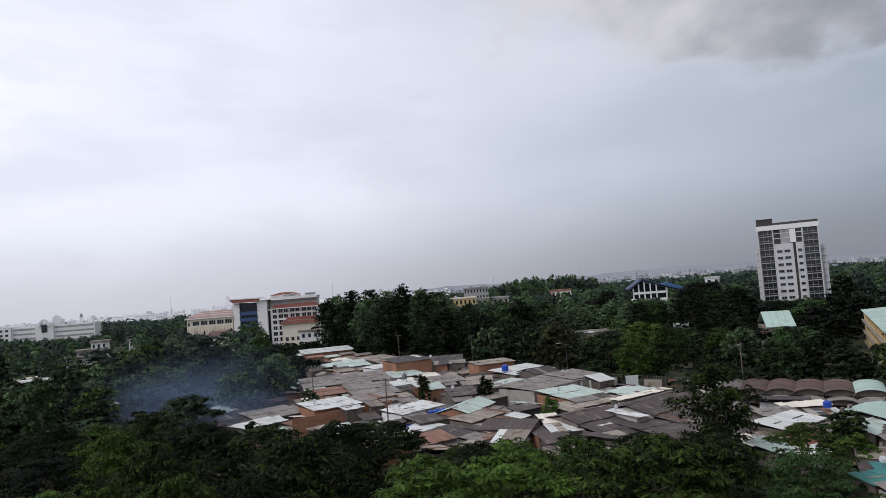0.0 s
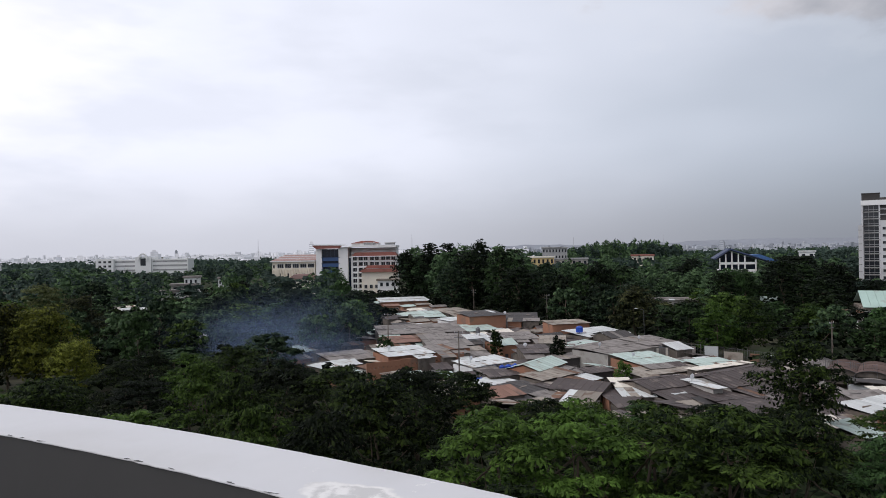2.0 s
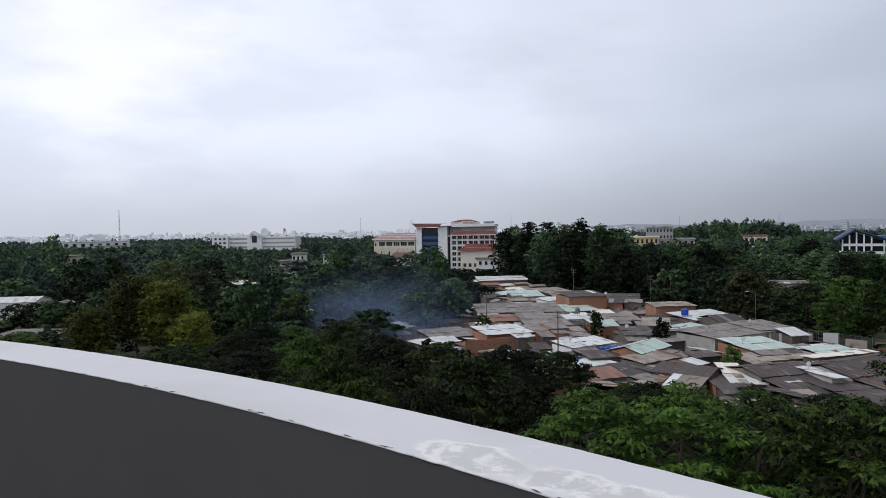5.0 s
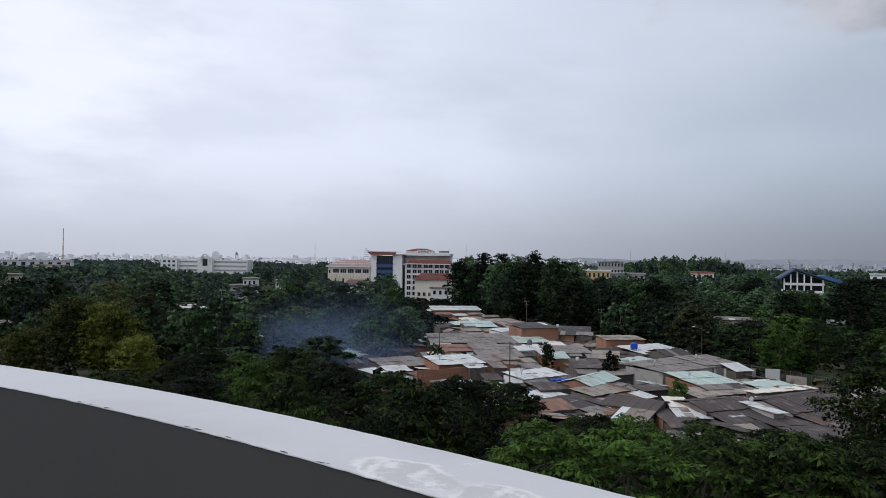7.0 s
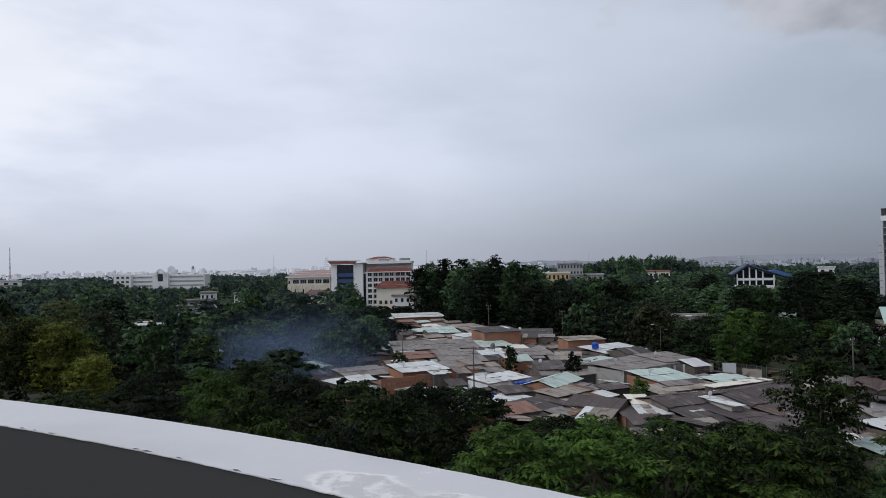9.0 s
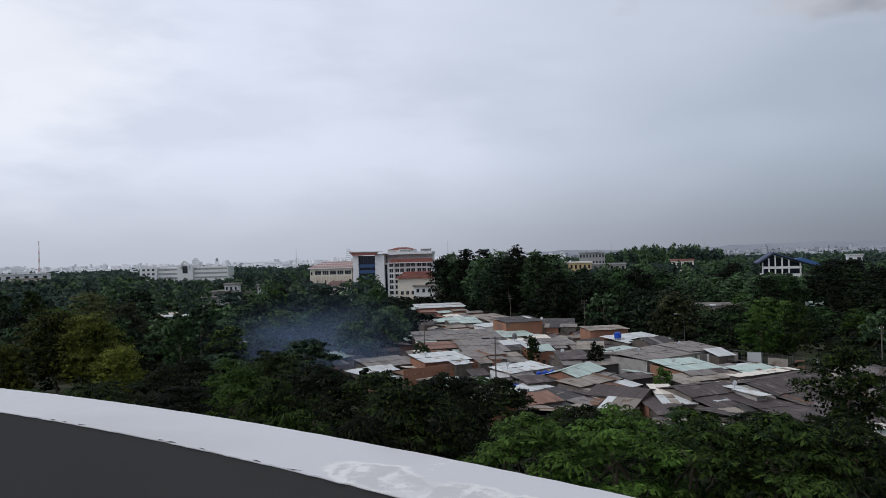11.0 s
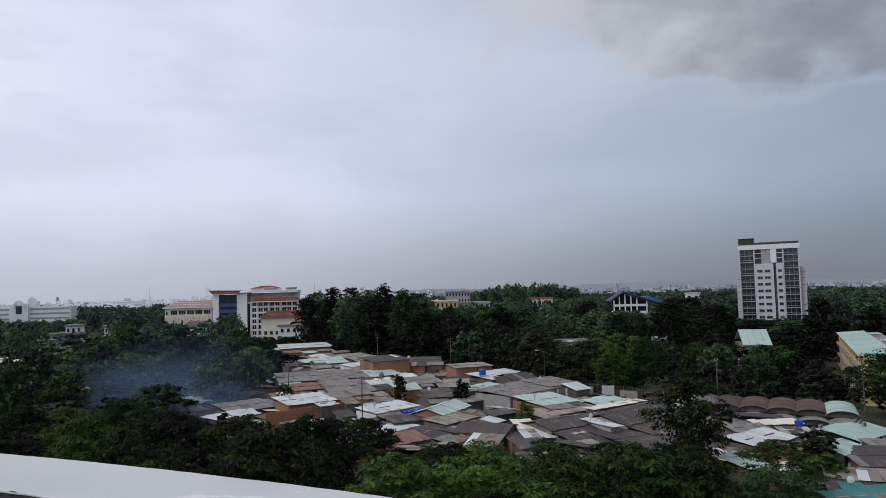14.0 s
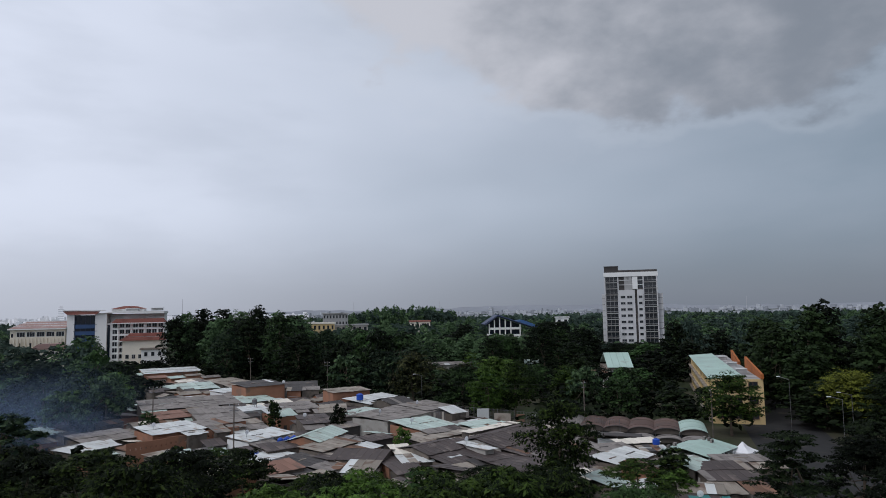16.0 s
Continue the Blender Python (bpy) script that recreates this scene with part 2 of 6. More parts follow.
M = dict(
    leaf=foliage("leaf_green", (0.004, 0.010, 0.003), (0.088, 0.144, 0.026)),
    leaf_dark=foliage("leaf_dark_green", (0.004, 0.010, 0.004), (0.054, 0.097, 0.031)),
    leaf_wood=foliage("leaf_blue_green", (0.011, 0.025, 0.014), (0.108, 0.168, 0.074)),
    leaf_yellow=foliage("leaf_yellow_green", (0.012, 0.018, 0.004), (0.220, 0.235, 0.036)),
    leaf_olive=foliage("leaf_olive", (0.009, 0.013, 0.006), (0.125, 0.135, 0.052)),
    leaf_fresh=foliage("leaf_fresh_green", (0.005, 0.013, 0.003), (0.076, 0.130, 0.022)),
    # leaf green darkened to hold the shade of the eastern side
    leaf_shaded=foliage("leaf_shaded_green", (0.002, 0.005, 0.002), (0.030, 0.048, 0.016)),
    # distance haze is mixed into this paler, bluer leaf colour
    leaf_far_hazed=foliage("leaf_far_hazed", (0.040, 0.066, 0.054), (0.105, 0.150, 0.110)),
    bark=material("bark", (0.11, 0.085, 0.065), 0.95, 0.4, 2.0, bump=0.6),
    soil=material("soil_and_grass", (0.060, 0.058, 0.036), 0.95, 0.5, 0.12, (0.030, 0.045, 0.016), 0.75, 0.05),
    vault_brown=material("dark_brown_vault_sheet", (0.130, 0.083, 0.070), 0.8, 0.25, 0.8, (0.08, 0.06, 0.055), 0.4, 0.5, each=0.15),
    asphalt=material("asphalt", (0.030, 0.030, 0.031), 0.9, 0.3, 1.0, (0.065, 0.06, 0.05), 0.3, 0.3),
    brown=material("brown_roof_sheet", (0.077, 0.061, 0.058), 0.62, 0.22, 0.8, (0.165, 0.135, 0.12), 0.30, 0.5, each=0.13),
    dark=material("dark_roof_sheet", (0.062, 0.057, 0.056), 0.7, 0.25, 0.8, (0.16, 0.13, 0.11), 0.25, 0.5, each=0.15),
    grey=material("grey_fibre_cement", (0.24, 0.218, 0.203), 0.85, 0.25, 0.8, (0.13, 0.115, 0.105), 0.42, 0.45, each=0.16),
    white=material("whitish_zinc_sheet", (0.60, 0.62, 0.61), 0.5, 0.16, 0.8, (0.30, 0.24, 0.19), 0.25, 0.5, each=0.12),
    mint=material("pale_mint_sheet", (0.46, 0.56, 0.51), 0.5, 0.12, 0.8, (0.30, 0.29, 0.25), 0.25, 0.4, each=0.1),
    green_roof=material("green_sheet", (0.40, 0.54, 0.48), 0.6, 0.14, 0.5, (0.34, 0.40, 0.36), 0.2, 0.4, each=0.06),
    tan=material("tan_weathered_sheet", (0.30, 0.265, 0.225), 0.8, 0.22, 0.8, (0.16, 0.115, 0.09), 0.42, 0.5, each=0.2),
    cream=material("cream_sheet", (0.74, 0.69, 0.60), 0.7, 0.12, 0.8, each=0.08),
    rose=material("reddish_roof_sheet", (0.25, 0.14, 0.105), 0.8, 0.2, 0.8, (0.15, 0.1, 0.08), 0.3, 0.5, each=0.12),
    rust=material("rusty_sheet", (0.20, 0.115, 0.078), 0.9, 0.3, 1.0, (0.11, 0.075, 0.06), 0.5, 0.6, each=0.2),
    teal=material("teal_tarp", (0.05, 0.22, 0.21), 0.55, 0.2, 0.8),
    blue=material("blue_plastic", (0.02, 0.075, 0.42), 0.4, 0.15, 0.8, each=0.15),
    blue_glass=material("blue_glass", (0.035, 0.095, 0.240), 0.3, 0.15, 0.2, spec=0.6),
    glass=material("dark_window_glass", (0.022, 0.026, 0.032), 0.15, 0.2, 0.4, each=0.3, spec=0.6),
    brick=material("bare_brickwork", (0.33, 0.165, 0.105), 0.92, 0.22, 1.4, (0.24, 0.15, 0.11), 0.35, 0.35, bump=0.4, each=0.1),
    plaster=material("old_plaster", (0.42, 0.40, 0.37), 0.92, 0.15, 1.0, (0.22, 0.20, 0.18), 0.4, 0.4, each=0.15),
    shade_wall=material("weathered_timber_tin_and_shade", (0.16, 0.135, 0.115), 0.9, 0.3, 1.2, (0.09, 0.08, 0.07), 0.45, 0.6, each=0.25),
    white_wall=material("white_wall_paint", (0.83, 0.83, 0.82), 0.75, 0.05, 0.15, (0.60, 0.59, 0.56), 0.15, 0.1),
    cream_wall=material("cream_wall_paint", (0.80, 0.74, 0.63), 0.8, 0.06, 0.15, (0.58, 0.51, 0.40), 0.2, 0.12),
    yellow_wall=material("yellow_wall_paint", (0.62, 0.47, 0.24), 0.85, 0.1, 0.2, (0.42, 0.32, 0.19), 0.3, 0.2),
    orange=material("orange_gable_paint", (0.40, 0.125, 0.035), 0.85, 0.15, 0.3, (0.27, 0.10, 0.04), 0.3, 0.3),
    red_tile=material("red_roof_tile", (0.31, 0.125, 0.10), 0.8, 0.18, 0.4, (0.24, 0.10, 0.08), 0.3, 0.15),
    faded_tile=material("faded_rose_tile", (0.34, 0.225, 0.205), 0.8, 0.15, 0.4, (0.44, 0.36, 0.33), 0.3, 0.15),
    navy_glass_and_shade=material("dark_navy_glass_and_shade", (0.010, 0.016, 0.030), 0.18, 0.2, 0.3, spec=0.5),
    grey_panel=material("pale_grey_cladding", (0.60, 0.60, 0.61), 0.7, 0.08, 0.15, (0.40, 0.40, 0.41), 0.2, 0.08),
    slab=material("grey_concrete_edge", (0.38, 0.38, 0.38), 0.85, 0.12, 0.3, (0.2, 0.2, 0.2), 0.3, 0.2),
    navy=material("navy_roof_sheet", (0.03, 0.045, 0.095), 0.55, 0.2, 0.3),
    sky_blue=material("bright_blue_sheet", (0.06, 0.14, 0.32), 0.5, 0.1, 0.3),
    steel=material("weathered_steel", (0.20, 0.20, 0.21), 0.55, 0.2, 1.0, (0.14, 0.09, 0.07), 0.3, 1.0, metal=0.6),
    # mast red and grey: haze put in as paler colour and glow
    mast_red=material("mast_red_haze", (0.42, 0.26, 0.26), 0.7, 0.1, glow=0.2),
    mast_grey=material("mast_grey_haze", (0.34, 0.35, 0.38), 0.7, 0.1, glow=0.35),
    mast_white=material("mast_white_paint", (0.70, 0.70, 0.70), 0.7, 0.1),
    cloth=material("white_canvas", (0.80, 0.81, 0.83), 0.85, 0.04, 0.8),
    # far walls, bands and hills: haze mixed into pale colours that glow
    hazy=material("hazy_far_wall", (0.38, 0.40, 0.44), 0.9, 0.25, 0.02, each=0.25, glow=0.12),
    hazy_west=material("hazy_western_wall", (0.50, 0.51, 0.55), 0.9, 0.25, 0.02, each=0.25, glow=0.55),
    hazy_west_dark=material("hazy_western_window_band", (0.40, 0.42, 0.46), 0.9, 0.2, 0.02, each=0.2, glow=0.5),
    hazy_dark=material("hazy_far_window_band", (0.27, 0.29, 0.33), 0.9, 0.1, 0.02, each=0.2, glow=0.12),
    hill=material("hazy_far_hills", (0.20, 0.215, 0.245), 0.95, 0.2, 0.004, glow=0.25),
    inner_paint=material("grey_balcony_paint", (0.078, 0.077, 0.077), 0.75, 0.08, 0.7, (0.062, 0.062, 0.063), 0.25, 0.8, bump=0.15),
    floor_tile=material("balcony_floor_screed", (0.26, 0.255, 0.25), 0.8, 0.12, 0.8),
    cable=material("black_cable", (0.02, 0.02, 0.02), 0.6, 0.1),
    lamp_glass=material("lamp_cover", (0.7, 0.7, 0.72), 0.3, 0.05),
)


# ---- small builders ----
def part(name, bm, mat, parent=None, label=""):
    me = bpy.data.meshes.new(name)
    bm.to_mesh(me)
    bm.free()
    me.materials.append(M[mat] if isinstance(mat, str) else mat)
    ob = new(name, me)
    if parent is not None:
        ob.parent = parent
    if label:
        tagged(ob, label)
    return ob


def thing(name, m, label, category, group="", kind=""):
    ob = new(name)
    ob.empty_display_size = 0.2
    ob.matrix_world = m
    return tagged(ob, label, category, group, kind)


def box(bm, x0, x1, y0, y1, z0, z1, bevel=0.0, m=None):
    vs = [bm.verts.new((x, y, z)) for z in (z0, z1) for y in (y0, y1) for x in (x0, x1)]
    if m is not None:
        for v in vs:
            v.co = m @ v.co
    fs = [bm.faces.new([vs[i] for i in f]) for f in ((0, 2, 3, 1), (4, 5, 7, 6), (0, 1, 5, 4), (2, 6, 7, 3), (0, 4, 6, 2), (1, 3, 7, 5))]
    if bevel:
        es = list({e for f in fs for e in f.edges})
        bmesh.ops.bevel(bm, geom=es, offset=bevel, segments=1, affect="EDGES")


def boxed(name, mat, parent, *dims, label="", bevel=0.0):
    bm = bmesh.new()
    box(bm, *dims, bevel=bevel)
    return part(name, bm, mat, parent, label)


def prism(bm, outline, y0, y1):
    """A solid with an outline in x and z, from y0 to y1."""
    a = [bm.verts.new((x, y0, z)) for x, z in outline]
    b = [bm.verts.new((x, y1, z)) for x, z in outline]
    n = len(outline)
    bm.faces.new(a)
    bm.faces.new(b[::-1])
    for i in range(n):
        bm.faces.new((a[i], b[i], b[(i + 1) % n], a[(i + 1) % n]))


def tube(bm, a, b, r0, r1, sides=6):
    a, b = Vector(a), Vector(b)
    q = (b - a).to_track_quat("Z", "Y")
    rings = [[bm.verts.new(p + q @ Vector((r * math.cos(k * math.tau / sides), r * math.sin(k * math.tau / sides), 0)))
              for k in range(sides)] for p, r in ((a, r0), (b, r1))]
    for k in range(sides):
        bm.faces.new((rings[0][k], rings[0][(k + 1) % sides], rings[1][(k + 1) % sides], rings[1][k]))
    bm.faces.new(rings[1])
    bm.faces.new(rings[0][::-1])


def tubed(name, mat, parent, a, b, r0, r1, sides=6, label=""):
    bm = bmesh.new()
    tube(bm, a, b, r0, r1, sides)
    return part(name, bm, mat, parent, label)


rng = random.Random(11)

# ---- the ground: one sheet to the horizon ----
bm = bmesh.new()
N = 60
gv = [[bm.verts.new((x * abs(x) / 3600 * 4800, y * abs(y) / 3600 * 4800, 0)) for x in range(-N, N + 1, 3)] for y in range(-N, N + 1, 3)]
for j in range(len(gv) - 1):
    for i in range(len(gv) - 1):
        bm.faces.new((gv[j][i], gv[j][i + 1], gv[j + 1][i + 1], gv[j + 1][i]))
tagged(part("ground", bm, "soil"), "dark earth and rough grass under the trees", "ground", kind="structure")

bm = bmesh.new()
box(bm, -7, 7, 0, 150, -0.2, 0.03, m=pose(60.5, 54, 0, 0, 0, -33))
tagged(part("road", bm, "asphalt"), "grey asphalt street between the trees and stalls", "road", kind="structure")

# ---- the curved balcony where the camera stands ----
CX, CY, R_OUT, R_IN, TOP = -4.47, -6.80, 9.78, 9.552, 23.78
FLOOR = 22.62


def ring(name, mat, r0, r1, z0, z1, a0, a1, steps, label, category, rough=0.0, bevel=0.0):
    bm = bmesh.new()
    rows = []
    for k in range(steps + 1):
        a = radians(a0 + (a1 - a0) * k / steps)
        c, s = math.cos(a), math.sin(a)
        j0 = rough * (noise.noise((k * 0.9, 3.1, 0)) + 0.6 * noise.noise((k * 3.7, 9.1, 0)))
        j1 = 0.3 * rough * (noise.noise((k * 0.9, 7.7, 0)) + 0.6 * noise.noise((k * 3.7, 1.3, 0)))
        prof = [(r0 + j0, z0), (r0 + j0, z1 - bevel), (r0 + j0 + bevel, z1 + j0 * 0.3), (r1 + j1 - bevel, z1 + j1 * 0.3), (r1 + j1, z1 - bevel), (r1 + j1, z0)] if bevel else \
               [(r0, z0), (r0, z1), (r1, z1), (r1, z0)]
        rows.append([bm.verts.new((CX + r * c, CY + r * s, z)) for r, z in prof])
    n = len(rows[0])
    for p, q in zip(rows, rows[1:]):
        for i in range(n):
            bm.faces.new((p[i], p[(i + 1) % n], q[(i + 1) % n], q[i]))
    bm.faces.new(rows[0])
    bm.faces.new(rows[-1][::-1])
    bmesh.ops.recalc_face_normals(bm, faces=bm.faces)
    return tagged(part(name, bm, mat), label, category, kind="structure")


def coping_material():
    """Off-white paint on cement, worn away in flakes round one spot, with scuffs and hairline chips elsewhere."""
    m = material("worn_coping_paint", (0.66, 0.662, 0.675), 0.55, 0.05, 1.5, (0.60, 0.598, 0.60), 0.3, 1.6, bump=0.12)
    nt = m.node_tree
    p = nt.nodes["Principled BSDF"]
    tc = nt.nodes.new("ShaderNodeTexCoord")

    def calc(op, a, b=0.0):
        n = nt.nodes.new("ShaderNodeMath")
        n.operation = op
        for i, v in enumerate((a, b)):
            if isinstance(v, (int, float)):
                n.inputs[i].default_value = v
            else:
                nt.links.new(v, n.inputs[i])
        return n.outputs[0]

    def noisy(s, detail, rough=0.6):
        n = nt.nodes.new("ShaderNodeTexNoise")
        n.inputs["Scale"].default_value, n.inputs["Detail"].default_value, n.inputs["Roughness"].default_value = s, detail, rough
        nt.links.new(tc.outputs["Object"], n.inputs["Vector"])
        return n.outputs["Fac"]

    def step(v, lo, hi):
        n = nt.nodes.new("ShaderNodeMapRange")
        n.interpolation_type = "SMOOTHSTEP"
        nt.links.new(v, n.inputs[0])
        n.inputs[1].default_value, n.inputs[2].default_value = lo, hi
        return n.outputs[0]

    def spot(x, y, rx, ry, turn):
        mp = nt.nodes.new("ShaderNodeMapping")
        mp.vector_type = "TEXTURE"
        mp.inputs["Location"].default_value = (x, y, TOP)
        mp.inputs["Rotation"].default_value = (0, 0, radians(turn))
        mp.inputs["Scale"].default_value = (rx, ry, 1)
        nt.links.new(tc.outputs["Object"], mp.inputs["Vector"])
        ln = nt.nodes.new("ShaderNodeVectorMath")
        ln.operation = "LENGTH"
        nt.links.new(mp.outputs[0], ln.inputs[0])
        return ln.outputs["Value"]

    ragged = calc("MULTIPLY", calc("SUBTRACT", noisy(11, 5), 0.5), 1.1)
    first = calc("ADD", spot(0.455, 1.46, 0.165, 0.075, -33), ragged)
    second = calc("ADD", spot(0.70, 1.31, 0.20, 0.075, -33), calc("MULTIPLY", ragged, 1.4))
    near = calc("MINIMUM", first, second)
    worn = calc("SUBTRACT", 1.0, step(near, 0.80, 0.99))
    inside = step(noisy(15, 6, 0.68), 0.46, 0.60)
    rim = calc("MULTIPLY", calc("MULTIPLY", step(near, 0.66, 0.80), worn), step(noisy(5, 3), 0.38, 0.58))
    pale = calc("MAXIMUM", calc("MULTIPLY", worn, inside), rim)
    chips = calc("MULTIPLY", step(noisy(7, 6, 0.7), 0.685, 0.70), 0.8)
    for fac, colour in ((calc("MULTIPLY", worn, 0.7), (0.58, 0.57, 0.55)), (calc("MULTIPLY", pale, 0.9), (0.86, 0.85, 0.83)), (chips, (0.78, 0.78, 0.77))):
        mx = nt.nodes.new("ShaderNodeMix")
        mx.data_type = "RGBA"
        old = p.inputs["Base Color"].links[0].from_socket
        nt.links.new(fac, mx.inputs[0])
        nt.links.new(old, mx.inputs[6])
        mx.inputs[7].default_value = (*colour, 1)
        nt.links.new(mx.outputs[2], p.inputs["Base Color"])
    b = nt.nodes.new("ShaderNodeBump")
    b.inputs["Strength"].default_value, b.inputs["Distance"].default_value = 0.4, 0.002
    nt.links.new(calc("SUBTRACT", pale, worn), b.inputs["Height"])
    nt.links.new(p.inputs["Normal"].links[0].from_socket, b.inputs["Normal"])
    nt.links.new(b.outputs[0], p.inputs["Normal"])
    return m


M["coping"] = coping_material()
ring("parapet_coping", "coping", R_IN, R_OUT, TOP - 0.003, TOP, 20, 128, 640, "off-white painted parapet coping with flaking paint", "parapet", rough=0.0042, bevel=0.0012)
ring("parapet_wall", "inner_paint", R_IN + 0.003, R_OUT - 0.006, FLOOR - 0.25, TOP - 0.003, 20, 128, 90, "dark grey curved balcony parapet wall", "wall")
ring("wall_outer", "plaster", R_OUT - 0.5, R_OUT - 0.01, 0, FLOOR - 0.25, 0, 360, 72, "plastered round wall of the building below", "wall")
ring("floor", "floor_tile", 0.05, R_IN, FLOOR - 0.25, FLOOR, 0, 360, 72, "grey screed balcony floor", "floor")
# unseen ceiling and back wall, added to dim the parapet's inner face
ring("ceiling", "plaster", 0.05, 6.4, FLOOR + 3.3, FLOOR + 3.5, 0, 360, 72, "unseen plain ceiling slab, added to dim the balcony", "ceiling")
ring("wall_back", "inner_paint", 4.8, 5.0, FLOOR, FLOOR + 3.3, 0, 360, 60, "unseen plain grey wall added behind the balcony", "wall")

# chips in the worn inner edge of the coping
for k in range(14):
    a = radians(rng.uniform(55.5, 66.0))
    r = R_IN + 0.003
    bm = bmesh.new()
    s = rng.uniform(0.003, 0.007)
    ring_v = [bm.verts.new((2.4 * s * rng.uniform(0.4, 1.6) * math.cos(i * math.tau / 9), 0.45 * s * rng.uniform(0.3, 1.7) * math.sin(i * math.tau / 9), rng.uniform(0, 0.0002)))
              for i in range(9)]
    f = bm.faces.new(ring_v)
    e = bmesh.ops.extrude_face_region(bm, geom=[f])
    bmesh.ops.translate(bm, vec=(0, 0, 0.0003), verts=[v for v in e["geom"] if isinstance(v, bmesh.types.BMVert)])
    fl = part("paint_flake", bm, "inner_paint")
    fl.matrix_world = pose(CX + r * math.cos(a), CY + r * math.sin(a), TOP + 0.0005, 0, 0, math.degrees(a) + 90 + rng.uniform(-12, 12))
    tagged(fl, "dark chip in the worn inner edge of the coping", "paint flake", "flakes on the coping")


# ---- the shanty roofs ----
SHEDS, TOPS = [], []


def shack(x, y, w, d, rot, z, mat, gable=0.0, slope=3.0, wall="shade_wall", label="", sheet=1.1):
    """A low dwelling: four walls with a doorway and a window, and a roof of separate sheets; gable > 0 is the ridge's rise."""
    SHEDS.append((x, y, max(w, d) / 2))
    TOPS.append((z + 0.07, rot, None if gable else slope, w, d))
    names = dict(brown="dark brown metal", dark="dark rusted metal", grey="grey fibre-cement", white="whitish zinc", mint="pale mint metal", tan="weathered tan metal",
                 cream="cream metal", rose="reddish metal", rust="rusty metal", teal="teal tarpaulin", blue="blue plastic", green_roof="green metal")
    t = thing("shack", pose(x, y, 0, 0, 0, rot), label or f"low shack with {names[mat]} roof sheets among other shacks", "shack", "shacks of the settlement")
    hw, hd, th = w / 2 - 0.25, d / 2 - 0.25, 0.12
    rise = math.tan(radians(slope)) * d
    top = z - 0.12 - (0 if gable else rise / 2)
    dx, wx = -hw * 0.45, hw * 0.35
    ow = min(0.45, hw * 0.22)
    h_door = min(2.0, top * 0.75)
    bm = bmesh.new()
    prism(bm, [(-hw, 0), (dx - ow, 0), (dx - ow, h_door), (dx + ow, h_door), (dx + ow, 0), (hw, 0), (hw, top), (-hw, top)], -hd, -hd + th)
    part("front_wall", bm, wall, t)
    boxed("back_wall", wall, t, -hw, hw, hd - th, hd, 0, top)
    boxed("door", "dark", t, dx - ow + 0.02, dx + ow - 0.02, -hd + 0.05, -hd + 0.09, 0, h_door - 0.02)
    boxed("window_shutter", "grey", t, wx - ow, wx + ow, -hd - 0.05, -hd - 0.004, h_door * 0.5, h_door)
    for xx in (-hw, hw - th):
        bm = bmesh.new()
        prism(bm, [(-hd + th, 0), (hd - th, 0), (hd - th, top), (0, top + gable * 0.85), (-hd + th, top)], xx, xx + th)
        bmesh.ops.transform(bm, matrix=Matrix(((0, 1, 0, 0), (1, 0, 0, 0), (0, 0, 1, 0), (0, 0, 0, 1))), verts=bm.verts)
        bmesh.ops.recalc_face_normals(bm, faces=bm.faces)
        part("side_wall", bm, wall, t)
    n = max(2, round(w / sheet))
    sw = w / n
    if gable:
        half = math.hypot(d / 2, gable)
        tilt = math.degrees(math.atan2(gable, d / 2))
        runs = [(-d / 4, z + gable / 2, tilt, half), (d / 4, z + gable / 2, -tilt, half)]
    else:
        tilt = math.degrees(math.atan2(rise, d))
        runs = [(0, z, tilt, d / math.cos(radians(tilt)))] if d < 6.5 else \
               [(-d / 4 - 0.1, z - rise / 4, tilt, d / 2 / math.cos(radians(tilt)) + 0.4), (d / 4, z + rise / 4 + 0.06, tilt, d / 2 / math.cos(radians(tilt)))]
    for yy, zz, tl, ln in runs:
        for k in range(n):
            bm = bmesh.new()
            l2, s2 = ln / 2 + rng.uniform(-0.06, 0.16), sw / 2 + 0.03
            # a sheet with two raised ribs
            zs = (0, 0.03, 0, 0, 0.03, 0)
            xs = (-s2, -s2 + 0.05, -s2 + 0.16, s2 - 0.16, s2 - 0.05, s2)
            up = [[bm.verts.new((xx, yb, zq)) for xx, zq in zip(xs, zs)] for yb in (-l2, l2)]
            dn = [[bm.verts.new((xx, yb, zq - 0.02)) for xx, zq in zip(xs, zs)] for yb in (-l2, l2)]
            for i in range(5):
                bm.faces.new((up[0][i], up[0][i + 1], up[1][i + 1], up[1][i]))
                bm.faces.new((dn[0][i], dn[1][i], dn[1][i + 1], dn[0][i + 1]))
            bm.faces.new(up[0][::-1] + dn[0])
            bm.faces.new(up[1] + dn[1][::-1])
            pick = mat
            if rng.random() < (0.04 if w * d > 60 else 0.13) and mat not in ("teal", "green_roof"):
                pick = rng.choice(("rust", "grey", "white", "tan", mat, mat))
            sh = part("roof_sheet", bm, pick, t)
            sh.matrix_basis = pose(-w / 2 + (k + 0.5) * sw, yy + rng.uniform(-0.05, 0.05), zz + rng.uniform(0, 0.05), tl + rng.uniform(-0.5, 0.5), rng.uniform(-0.8, 0.8), rng.uniform(-0.7, 0.7))
    return t


